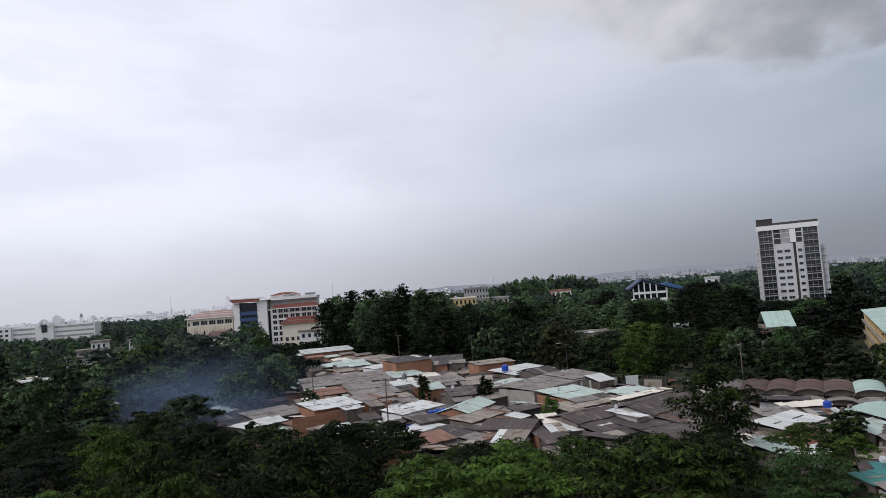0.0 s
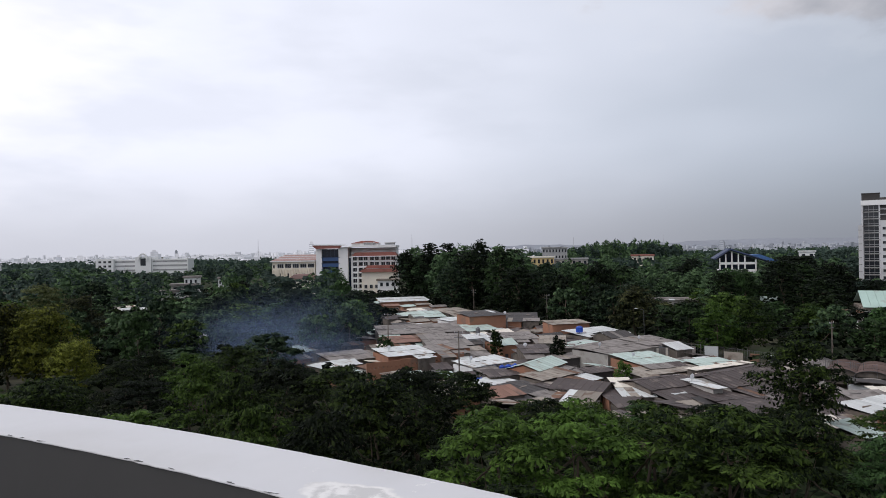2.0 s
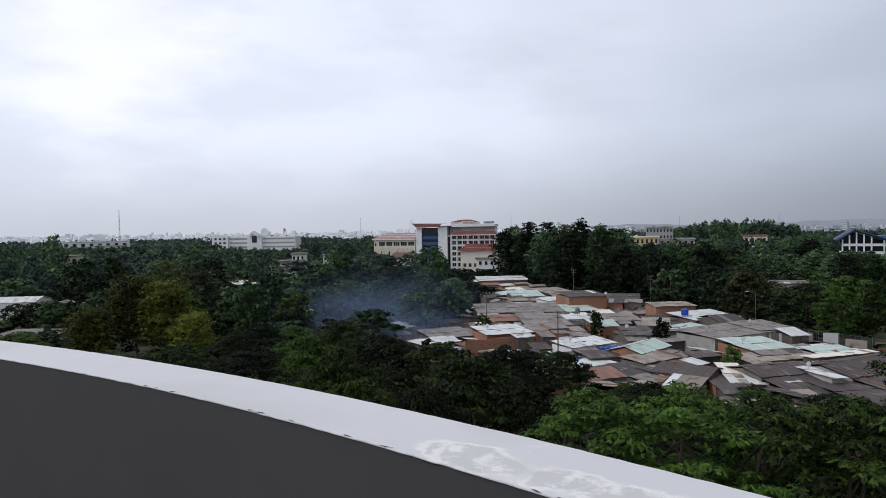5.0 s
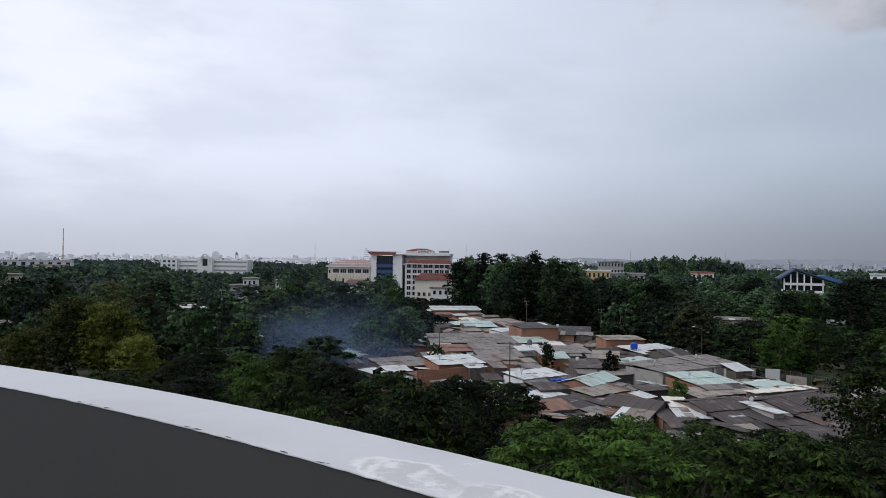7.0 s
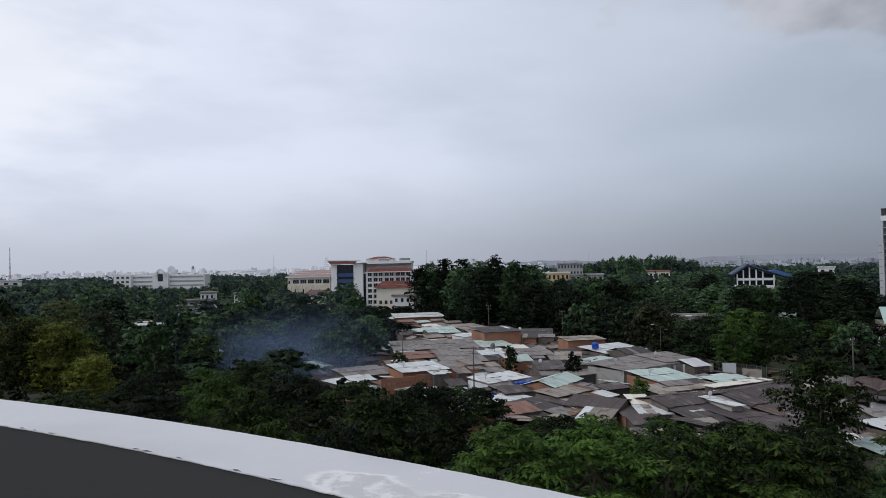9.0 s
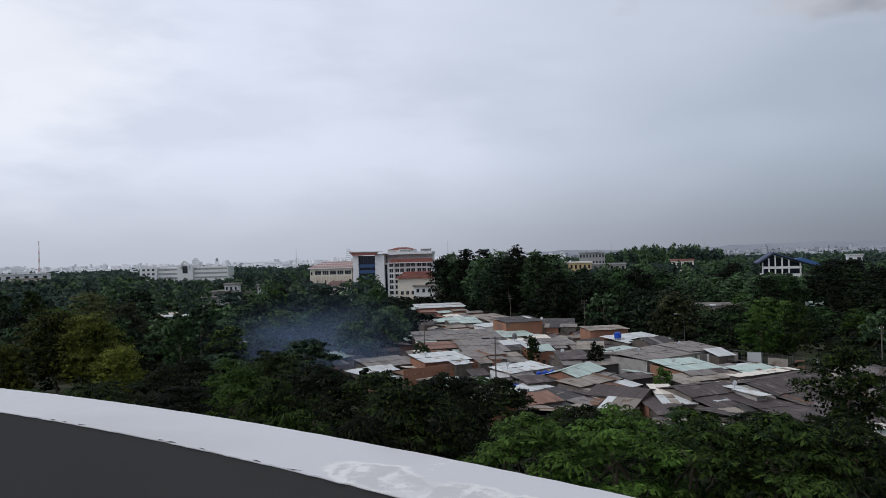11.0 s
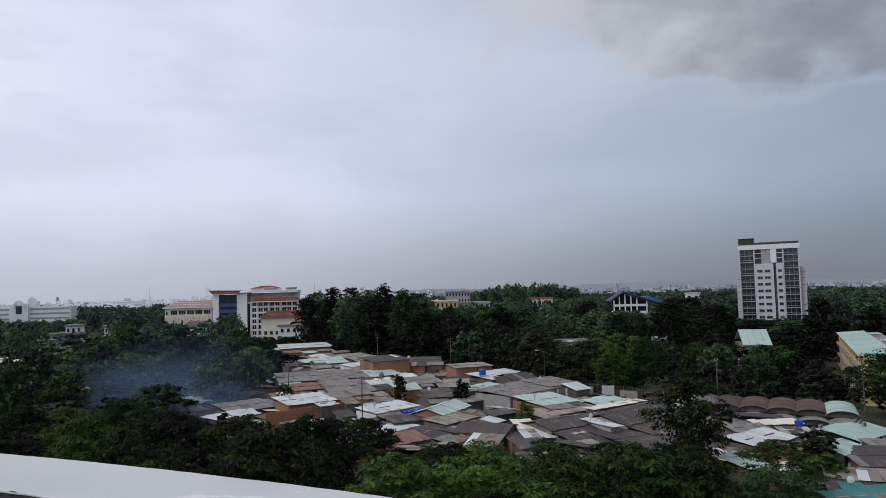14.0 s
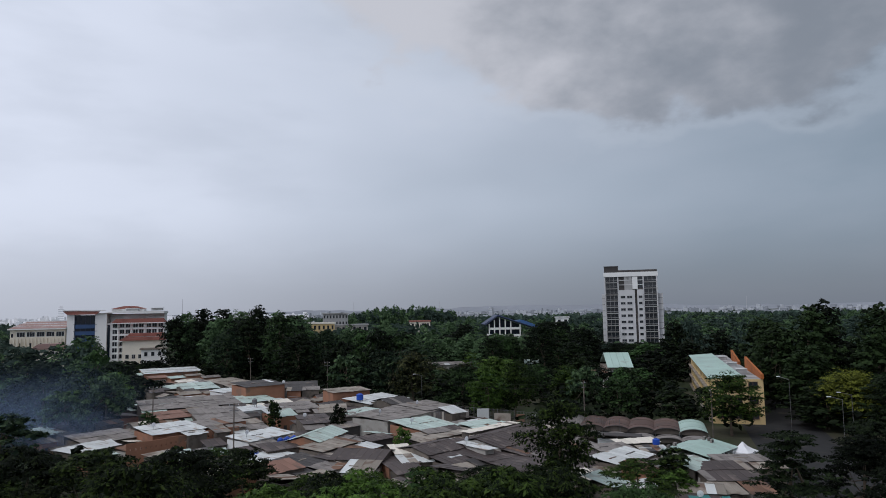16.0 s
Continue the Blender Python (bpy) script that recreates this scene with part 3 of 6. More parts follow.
def building_lots():
    shack(39.0, 106.5, 17.1, 9.6, 38, 4.0, "brown", 1.0, wall="plaster", label="wide dark brown metal roofed shed beside the street fence")
    shack(36.9, 94.9, 12.5, 11.0, 24, 3.3, "brown", slope=2, label="dark brown lean-to roof below the wide brown shed")
    shack(26.3, 102.1, 9.6, 7.6, 28, 4.0, "brown", 0.7, label="dark brown gabled shack beside a white walkway roof")
    shack(31.2, 100.6, 2.2, 9.4, 24, 4.35, "white", slope=1, wall="plaster", label="narrow white walkway roof between two brown roofs")
    shack(38.6, 112.2, 13, 2.2, 30, 4.6, "cream", slope=1, label="long narrow cream roof strip behind the brown shed")
    shack(21.1, 102.4, 3.2, 5.2, 3, 4.0, "cream", slope=5, wall="brick")
    shack(19.7, 98.0, 5.2, 5.6, 11, 3.3, "brown", wall="brick")
    shack(15.6, 102.4, 8.2, 8.0, -30, 3.5, "brown", 0.9)
    shack(29.6, 112.9, 13.6, 5.9, 27, 4.0, "tan", slope=2)
    shack(28.8, 120.4, 8.6, 9.6, 23, 4.6, "mint", slope=3, wall="brick", label="pale mint metal roof over brick walls")
    shack(39.6, 118.5, 7.4, 6.6, 22, 4.0, "mint", slope=3)
    shack(26.0, 132.2, 15.5, 9.0, 40, 5.0, "grey", slope=3, wall="plaster", label="large grey fibre-cement roof on plastered walls")
    shack(27.8, 145.0, 6.4, 7.5, 28, 5.4, "dark", 0.9)
    shack(25.6, 152.5, 12.5, 8.5, 36, 5.3, "white", slope=4, label="whitish zinc roof beside a dark gable")
    shack(33.6, 138.4, 8.5, 8.5, 31, 5.2, "grey", slope=3, wall="grey_panel", label="grey shed with a ribbed metal front")
    shack(20.4, 141.0, 9.1, 4.2, 46, 4.4, "mint")
    shack(9.9, 116.5, 10.4, 6.2, 58, 4.2, "mint", 0.9, wall="brick", label="pale mint gabled roof over a brick end wall")
    shack(0.9, 122.7, 10.2, 6.0, 40, 4.0, "white", slope=4, wall="white_wall", label="white zinc roof above a white yard with blue barrels")
    shack(1.8, 107.1, 9.4, 5.6, 50, 3.1, "white", slope=4)
    shack(5.6, 101.6, 8.4, 6.2, 42, 3.4, "dark", slope=5)
    shack(11.2, 109.9, 9.2, 5.0, 44, 4.0, "tan", slope=4)
    shack(11.9, 104.6, 6.8, 4.2, 46, 3.4, "brown", slope=4)
    shack(-14.4, 129.3, 9.6, 8.2, 30, 5.0, "white", slope=3, wall="brick", label="whitish roof behind a long perforated brick wall")
    shack(-6.4, 133.2, 8.2, 5.7, 31, 5.1, "grey", wall="brick")
    shack(-14.6, 165.0, 20.5, 15.0, 13, 5.0, "grey", slope=1.5, label="long row of grey fibre-cement roofs", sheet=1.6)
    shack(-16.4, 149.1, 9.6, 8.5, 22, 4.6, "rose", slope=2)
    shack(-7.4, 145.0, 9.5, 15.0, 14, 4.9, "grey", slope=2, sheet=1.3)
    shack(-0.9, 168.7, 8.7, 9.3, 26, 4.7, "mint", sheet=1.5)
    shack(0.4, 177.0, 10.5, 9.0, 24, 7.3, "dark", slope=3, wall="brick", label="tall bare-brick house with a dark flat roof")
    shack(20.4, 163.5, 9.6, 7.0, 15, 6.3, "tan", slope=1.5, wall="brick", label="bare-brick house at the edge of the trees")
    shack(10.2, 187.0, 11.0, 10.0, -4, 5.6, "dark", wall="grey_panel", sheet=1.6)
    shack(-29.6, 262.0, 19.0, 18.0, 14, 5.0, "white", slope=1, wall="brick", label="far white-roofed hall with reddish brick walls", sheet=2.2)
    shack(-15.6, 201.0, 9.4, 12.0, 16, 5.0, "mint", sheet=1.6)
    shack(-8.1, 209.2, 9.7, 10.9, 34, 5.2, "tan", sheet=1.6)
    shack(-7.5, 188.0, 6.4, 6.0, 40, 4.8, "white", wall="white_wall", sheet=1.6)
    shack(-25.7, 121.4, 8.4, 5.6, 50, 3.9, "white")
    shack(-25.3, 130.8, 9.5, 8.5, 35, 4.0, "grey")
    shack(-37.9, 140.8, 6.4, 7.2, 45, 3.8, "mint")
    shack(-1.5, 152.2, 7.4, 5.8, 25, 4.6, "white", wall="white_wall")
    shack(-2.6, 134.6, 7.0, 4.5, 22, 4.4, "tan", wall="plaster")
    shack(10.7, 134.1, 6.0, 8.0, 8, 4.4, "brown")
    shack(7.4, 152.4, 10.0, 8.5, 14, 4.6, "grey")
    shack(15.2, 143.5, 5.6, 8.5, -6, 4.9, "tan", wall="plaster")
    shack(50.7, 89.8, 9.4, 5.2, 27, 3.4, "white", slope=5, label="bright whitish tin roof sagging beside a small tree")
    shack(56.4, 83.0, 6.6, 5.0, 36, 3.2, "mint", 0.6)
    shack(59.2, 78.6, 7.4, 8.0, -16, 3.1, "brown", slope=4, label="patched brown tin roof with a light patch")
    shack(51.6, 73.2, 5.4, 5.4, -30, 2.8, "tan", 0.5)
    shack(50.0, 68.6, 4.6, 4.1, -22, 2.5, "teal")
    shack(65.2, 83.4, 7.4, 4.2, -16, 3.3, "grey", slope=2)
    shack(45.3, 76.7, 5.4, 3.0, 7, 2.9, "white")
    shack(58.6, 94.6, 4.4, 4.0, -14, 3.0, "dark")
    shack(52.4, 95.9, 6.0, 4.4, 0, 3.4, "grey")
    shack(58.2, 98.9, 7.0, 3.2, -4, 3.4, "cream")
    shack(46.6, 66.4, 4.8, 4.0, 2, 2.5, "teal")
    shack(5.2, 117.2, 5.4, 4.2, 38, 2.5, "grey", slope=1, wall="white_wall", label="low flat yard roof that carries blue barrels")
    shack(0.2, 112.4, 2.6, 2.2, 40, 2.6, "blue", slope=9, label="small blue plastic awning in the white yard")
    shack(-70.1, 167.4, 7.0, 7.0, 38, 3.7, "grey")
    shack(-112.1, 123.4, 13.0, 8.0, 8, 3.7, "grey", wall="plaster", label="low grey roofs in a clearing among the trees")
    shack(-122, 238, 12, 9, 19, 4.6, "white", wall="white_wall", label="small white house roof among the trees")
    shack(-132, 250, 8, 8, 40, 4.4, "cream", wall="white_wall", label="small white house roof among the trees")
    shack(-160, 172, 12, 11, 17, 5.0, "white", 1.2, wall="white_wall", label="white house with a pitched roof among the trees")
    shack(67.5, 250, 24, 7, -8, 4.6, "grey", slope=4, wall="plaster", label="long grey shed roof in a clearing among dry trees", sheet=2.0)
    shack(-147, 178, 10, 7, 10, 4.2, "grey", wall="plaster")


building_lots()

SLUM = [(-30, 116), (-5, 93), (8, 88), (40, 82), (44, 72), (60, 66), (70, 80), (64, 104), (50, 116), (46, 128), (36, 148), (26, 168), (13, 192), (-3, 216), (-24, 262),
        (-38, 262), (-26, 205), (-27, 152), (-42, 146)]


def inside(x, y, poly):
    hit = False
    for (x0, y0), (x1, y1) in zip(poly, poly[1:] + poly[:1]):
        if (y0 > y) != (y1 > y) and x < (x1 - x0) * (y - y0) / (y1 - y0) + x0:
            hit = not hit
    return hit


# full-width aprons below the wide brown roofs
for x, y, w, d, rot, z in ((39.0, 106.5, 17.1, 9.6, 38, 4.0), (36.9, 94.9, 12.5, 11.0, 24, 3.3), (26.3, 102.1, 9.6, 7.6, 28, 4.0)):
    q = pose(x, y, 0, 0, 0, rot) @ Vector((0, -d / 2 - 2.0, 0))
    shack(q.x, q.y, w, 4.6, rot, z - 0.42, "brown", 0, 8, label="dark brown apron roof below a wide brown shed")

# lean-tos against the fronts of the larger shacks
fixed = list(SHEDS)
for n_lot, ((x, y, r), (z, rot, tl, w, d)) in enumerate(list(zip(SHEDS, TOPS))):
    if n_lot in (0, 1, 2, 3, 11, 28, 29) or y > 215 or x < -45 or (x > 48 and y > 92) or (x - 4) ** 2 + (y - 115) ** 2 < 30:
        continue
    u = -w / 2
    while u < w / 2 - 1.5:
        lw = rng.uniform(2.4, 5.0)
        dep = rng.uniform(2.4, 4.4)
        if rng.random() < 0.92:
            q = pose(x, y, 0, 0, 0, rot) @ Vector((u + lw / 2, -d / 2 - dep / 2 + 0.1, 0))
            shack(q.x, q.y, lw, dep, rot + rng.uniform(-4, 4), max(2.4, z - rng.uniform(0.35, 0.9)), rng.choice(("grey", "tan", "white", "brown", "rust", "tan", "grey", "mint", "cream", "dark")), 0, rng.uniform(5, 13),
                  rng.choice(("shade_wall", "plaster", "shade_wall", "brick")), "low lean-to with weathered sheets against a larger shack", sheet=1.2)
        u += lw * rng.uniform(0.9, 1.3)

# the crowd of smaller roofs between the larger ones
made = 0
for k in range(9000):
    x, y = rng.uniform(-45, 72), rng.uniform(64, 262)
    if made >= 110 or not inside(x, y, SLUM):
        continue
    if any(math.hypot(x - a, y - b) < r * 0.66 + 1.0 for a, b, r in fixed) or any(math.hypot(x - a, y - b) < 2.6 + 0.5 * r for a, b, r in SHEDS[len(fixed):]):
        continue
    if 55 < x < 90 and y > 84:
        continue
    shack(x, y, rng.uniform(3.4, 7.0), rng.uniform(2.6, 4.8), rng.choice((20, 28, 35, 30, 120)) + rng.uniform(-8, 8), rng.uniform(3.0, 3.9) + (0.5 if y > 140 else 0),
          rng.choice(("brown", "grey", "rose", "tan", "tan", "white", "cream", "mint", "dark", "brown")), rng.choice((0, 0, 0, 0.6)), rng.uniform(3, 9),
          rng.choice(("brick", "dark", "shade_wall", "shade_wall")), sheet=1.1 if y < 140 else 1.7)
    made += 1


def water_tank(x, y, z, r, h, mat="blue"):
    t = thing("water_tank", pose(x, y, z), "round blue plastic water tank" if mat == "blue" else "pale steel water tank on a roof", "water tank", "water tanks")
    bm = bmesh.new()
    for a, b, r0, r1 in ((0, h * 0.08, r * 0.96, r), (h * 0.08, h * 0.42, r, r), (h * 0.42, h * 0.46, r * 1.03, r * 1.03), (h * 0.46, h * 0.84, r, r), (h * 0.84, h, r, r * 0.45)):
        tube(bm, (0, 0, a), (0, 0, b), r0, r1, 14)
    part("barrel", bm, mat, t)
    tubed("lid", mat, t, (0, 0, h), (0, 0, h + 0.06), r * 0.4, r * 0.36, 10)
    for a in (0, 90, 180, 270):
        tubed("leg", "steel", t, (r * 0.7 * math.cos(radians(a)), r * 0.7 * math.sin(radians(a)), -0.5), (r * 0.7 * math.cos(radians(a)), r * 0.7 * math.sin(radians(a)), 0.02), 0.04, 0.04, 4)
    return t


for dx, dy, r in ((0, 0, 0.55), (1.3, 0.8, 0.5), (0.9, -0.7, 0.5), (-1.2, -0.7, 0.5)):
    water_tank(5.0 + dx * 0.9, 117.0 + dy * 0.9, 3.08, r, 1.2)
water_tank(21.6, 149.2, 5.6, 0.75, 1.3)
water_tank(59.1, 94.4, 3.55, 0.55, 0.9)
water_tank(-0.3, 152.6, 5.3, 0.5, 1.2, "steel")


for (x, y, r), (z, rot, tl, w, d) in list(zip(SHEDS, TOPS))[:100]:
    if tl is None:
        continue
    for k in range(rng.choice((0, 1, 2))):
        u, ln = rng.uniform(-0.3, 0.3) * w, rng.uniform(1.2, min(3.0, w * 0.5))
        bm = bmesh.new()
        box(bm, -ln / 2, ln / 2, -0.11, 0.11, -0.06, 0.05, 0.01)
        p = part("loose_plank", bm, rng.choice(("tan", "dark", "white")))
        p.matrix_world = pose(x, y, z - 0.03, 0, 0, rot) @ pose(0, 0, 0, tl) @ pose(u, 0, 0, 0, 0, rng.uniform(-12, 12))
        tagged(p, "loose weathered plank weighing down a tin roof", "plank", "planks on roofs")


# satellite dishes on some of the roofs
for i in (0, 3, 9, 11, 14, 17, 22, 30, 40, 44, 47):
    (x, y, r), (z, rot, tl, w, d) = SHEDS[i], TOPS[i]
    if tl is None:
        continue
    t = thing("satellite_dish", pose(x, y, z, 0, 0, rot) @ pose(-0.3 * w, 0, 0), "small white satellite dish on a short mast", "satellite dish", "dishes on roofs")
    tubed("mast", "steel", t, (0, 0, -0.15), (0, 0, 0.7), 0.03, 0.03, 5)
    bm = bmesh.new()
    rows = []
    for k in range(4):
        rr = 0.12 * k + 0.02
        rows.append([bm.verts.new((rr * math.cos(a * math.tau / 12), -0.05 + 0.35 * rr * rr - 0.1, 0.8 + rr * math.sin(a * math.tau / 12))) for a in range(12)])
    for p, q in zip(rows, rows[1:]):
        for a in range(12):
            bm.faces.new((p[a], p[(a + 1) % 12], q[(a + 1) % 12], q[a]))
    bm.faces.new(rows[0])
    part("reflector", bm, "cloth", t)
    tubed("feed_arm", "steel", t, (0, -0.14, 0.8), (0, -0.45, 0.72), 0.012, 0.012, 4)

# the perforated brick wall in front of the white roofs
t = thing("brick_wall", pose(-11.5, 124.2, 0, 0, 0, 30), "long bare-brick wall with a row of vent holes", "wall")
for seg in range(3):
    bm = bmesh.new()
    x0 = -9.5 + seg * 6.5
    ht = 4.3 + 0.15 * seg
    box(bm, x0, x0 + 6.48, -0.1, 0.1, 0, ht - 1.15)
    box(bm, x0, x0 + 6.48, -0.1, 0.1, ht - 0.85, ht)
    for k in range(8):
        box(bm, x0 + k * 0.81, x0 + k * 0.81 + 0.55, -0.1, 0.1, ht - 1.15, ht - 0.85)
    part("wall_panel", bm, "brick", t)


# ---- barrel-vaulted stalls ----
def vault(x, y, rot, span, length, z, rise, mat, label):
    t = thing("vaulted_stall", pose(x, y, 0, 0, 0, rot), label, "stall", "vaulted stalls in a row")
    seg, th = 12, 0.06
    arc = [(-span / 2 * math.cos(math.pi * k / seg), z + rise * math.sin(math.pi * k / seg)) for k in range(seg + 1)]
    bays = 4
    for b in range(bays):
        bm = bmesh.new()
        y0, y1 = length * b / bays, length * (b + 1) / bays - 0.05
        lift = 0.03 * (b % 2)
        prism(bm, [(xx, zz + lift) for xx, zz in arc] + [(xx * 0.97, zz - th + lift) for xx, zz in arc[::-1]], y0, y1)
        part("vault_sheet", bm, mat, t)
    # dark panel filling the arch, for the shade of the open front
    bm = bmesh.new()
    prism(bm, [(xx * 0.95, zz - 0.1) for xx, zz in arc], 0.4, 0.5)
    part("gable_panel", bm, "shade_wall", t)
    bm = bmesh.new()
    for k in range(seg):
        tube(bm, (arc[k][0], -0.02, arc[k][1] - 0.02), (arc[k + 1][0], -0.02, arc[k + 1][1] - 0.02), 0.06, 0.06, 4)
    part("arch_frame", bm, "dark", t)
    for sx in (-1, 1):
        for yy in (0.1, length / 2, length - 0.1):
            tubed("post", "steel", t, (sx * (span / 2 - 0.05), yy, 0), (sx * (span / 2 - 0.05), yy, z), 0.06, 0.06, 5)
    boxed("back_wall", "shade_wall", t, -span / 2 + 0.1, span / 2 - 0.1, length - 0.4, length - 0.25, 0, z)


for k in range(7):
    mat = ("grey", "grey", "vault_brown", "vault_brown", "vault_brown", "vault_brown", "green_roof")[k]
    name = dict(grey="grey weathered barrel-vaulted stall roof", vault_brown="reddish-brown barrel-vaulted stall roof", green_roof="pale green barrel-vaulted stall roof")[mat]
    vault(52.2 + 3.45 * k, 121.2 - 2.75 * k, -38 + 6, 4.9, 11, 2.3, 1.0, mat, name)
for k in range(2, 7):
    vault(52.2 + 3.45 * k - 1.9, 121.2 - 2.75 * k - 3.3, -32, 4.6, 3.4, 1.5, 0.8, "grey", "low grey weathered vaulted stall front")
vault(94, 222, 65, 4.6, 5, 5.0, 2.0, "mint", "pale vaulted shed roof among the trees")
t = thing("stall_counter", pose(60.5, 108.5, 0, 0, 0, -36), "white fronted stall with a dark awning", "stall")
boxed("counter", "white_wall", t, -3.5, 3.5, 0, 1.2, 0, 1.6)
bm = bmesh.new()
prism(bm, [(-3.9, 2.5), (3.9, 2.5), (3.9, 2.62), (-3.9, 2.62)], -1.4, 1.6)
part("awning", bm, "dark", t)
for xx in (-3.4, 0, 3.4):
    tubed("post", "steel", t, (xx, -1.2, 0), (xx, -1.2, 2.5), 0.05, 0.05, 5)


# ---- the house with the green roof ----
t = thing("green_roofed_house", pose(64.4, 91.4, 0, 0, 0, 30), "single-storey house with a pale green metal roof and open veranda", "house")
w2, d2, ze, zr = 5.1, 4.0, 3.1, 3.85
bm = bmesh.new()
box(bm, -w2 + 0.4, w2 - 0.3, -d2 + 1.6, d2 - 0.3, 0, 2.95)
part("wall", bm, "plaster", t)
for sgn, nm in ((-1, "roof_slope"), (1, "roof_slope")):
    for k in range(8):
        bm = bmesh.new()
        x0 = -w2 + k * w2 / 4
        prism(bm, [(0, zr), (0, zr + 0.04), (sgn * d2, ze + 0.04), (sgn * d2, ze)], x0, x0 + w2 / 4 - 0.02)
        bmesh.ops.transform(bm, matrix=Matrix(((0, 1, 0, 0), (1, 0, 0, 0), (0, 0, 1, 0), (0, 0, 0, 1))), verts=bm.verts)
        bmesh.ops.recalc_face_normals(bm, faces=bm.faces)
        part("roof_panel", bm, "green_roof", t)
for k in range(7):
    xx = -w2 + 0.3 + k * (2 * w2 - 0.6) / 6
    boxed("post", "white_wall", t, xx - 0.09, xx + 0.09, -d2 + 0.15, -d2 + 0.33, 0, ze)
for k in range(4):
    boxed("window", "glass", t, -4.0 + k * 2.2, -2.6 + k * 2.2, -d2 + 1.56, -d2 + 1.6, 0.9, 2.4)
for xx, yy in ((2.6, -0.9), (3.3, -0.2), (4.0, 0.9), (-3.6, 3.0), (-1.2, 3.2)):
    a = thing("roof_unit", pose(64.4, 91.4, 0, 0, 0, 30) @ pose(xx, yy, zr - abs(yy) / d2 * (zr - ze) + 0.06), "small round-fronted cooling unit on a green roof", "air conditioner", "units on the green roof")
    boxed("case", "grey", a, -0.38, 0.38, -0.16, 0.16, 0, 0.5, bevel=0.03)
    tubed("fan_grille", "dark", a, (0, -0.165, 0.25), (0, -0.18, 0.25), 0.19, 0.19, 12)

# the white party tent
t = thing("canopy_tent", pose(71.2, 90.2, 0, 0, 0, 30), "white pointed canopy tent beside the green-roofed house", "tent")
bm = bmesh.new()
rows = []
for r, zz in ((1.75, 2.3), (1.72, 2.55), (1.1, 2.85), (0.5, 3.3), (0.06, 3.9)):
    rows.append([bm.verts.new((sx * r, sy * r, zz)) for sx, sy in ((-1, -1), (0, -0.96), (1, -1), (0.96, 0), (1, 1), (0, 0.96), (-1, 1), (-0.96, 0))])
for p, q in zip(rows, rows[1:]):
    for i in range(8):
        bm.faces.new((p[i], p[(i + 1) % 8], q[(i + 1) % 8], q[i]))
bm.faces.new(rows[-1])
part("canopy", bm, "cloth", t)
for sx in (-1, 1):
    for sy in (-1, 1):
        tubed("pole", "steel", t, (sx * 1.7, sy * 1.7, 0), (sx * 1.7, sy * 1.7, 2.35), 0.03, 0.03, 5)


# ---- larger buildings ----
def window(parent, x0, x1, y, z0, z1, frame_mat="slab", glass="glass", bars=1):
    """A window set into a facade that faces -y: a recessed pane and a frame round it."""
    w = boxed("window", glass, parent, x0, x1, y - 0.03, y + 0.02, z0, z1)
    bm = bmesh.new()
    f = min(0.12, (x1 - x0) * 0.1)
    box(bm, x0 - f, x0, y - 0.14, y, z0 - f, z1 + f)
    box(bm, x1, x1 + f, y - 0.14, y, z0 - f, z1 + f)
    box(bm, x0, x1, y - 0.14, y, z1, z1 + f)
    box(bm, x0, x1, y - 0.18, y, z0 - f, z0)
    for k in range(bars):
        xm = x0 + (x1 - x0) * (k + 1) / (bars + 1)
        box(bm, xm - f / 3, xm + f / 3, y - 0.1, y - 0.035, z0, z1)
    part("window_frame", bm, frame_mat, w)
    return w


# the unfinished-topped tower block
t = thing("tower_block", pose(197, 335, 0, 0, 0, -30.4), "thirteen-storey pale grey tower block with dark glazed bays", "building")
FL = 3.36
boxed("core", "shade_wall", t, -13.9, 13.9, 0.6, 16, 0, 43)
boxed("wing", "grey_panel", t, -15.6, -13.9, 2.5, 15, 0, 31.6)
boxed("wing", "grey_panel", t, 13.9, 16.6, 2.5, 15, 0, 31.6)
for k in range(9):
    z = 2.2 + k * FL
    boxed("ledge", "slab", t, -15.75, -13.9, 2.3, 2.5, z, z + 0.35)
    boxed("ledge", "slab", t, 13.9, 16.75, 2.3, 2.5, z, z + 0.35)
boxed("crown_band", "white_wall", t, -14.3, 14.3, -0.5, 16.2, 41.0, 43.4)
boxed("roof_parapet", "dark", t, -12.5, 14.0, 0.4, 15.8, 43.4, 44.6)
bm = bmesh.new()
box(bm, -14.0, -6.6, 1.0, 9.0, 43.4, 46.6)
box(bm, -14.2, -6.4, 0.8, 9.2, 46.6, 46.95)
part("plant_room", bm, "dark", t)
for k in range(12):
    z = k * FL + 0.7
    # left and right glazed bays, each storey its own pane, balcony slab and rail
    for x0, x1 in ((-13.2, -6.9), (7.0, 13.4)):
        pane = boxed("glazing", "glass", t, x0, x1, 0.42, 0.5, z + 0.5, z + FL - 0.1)
        for q in range(4):
            xm = x0 + (x1 - x0) * q / 3
            boxed("mullion", "slab", pane, xm - 0.06, xm + 0.06, 0.3, 0.42, z + 0.5, z + FL - 0.1)
        boxed("floor_slab", "slab", t, x0 - 0.6, x1 + 0.6, -0.35, 0.6, z - 0.05, z + 0.30)
        boxed("rail", "slab", t, x0, x1, -0.3, -0.22, z + 1.15, z + 1.28)
for xx in (-13.75, -6.75, 6.6, 13.65):
    boxed("pier", "grey_panel", t, xx - 0.3, xx + 0.3, -0.3, 0.6, 0, 41)
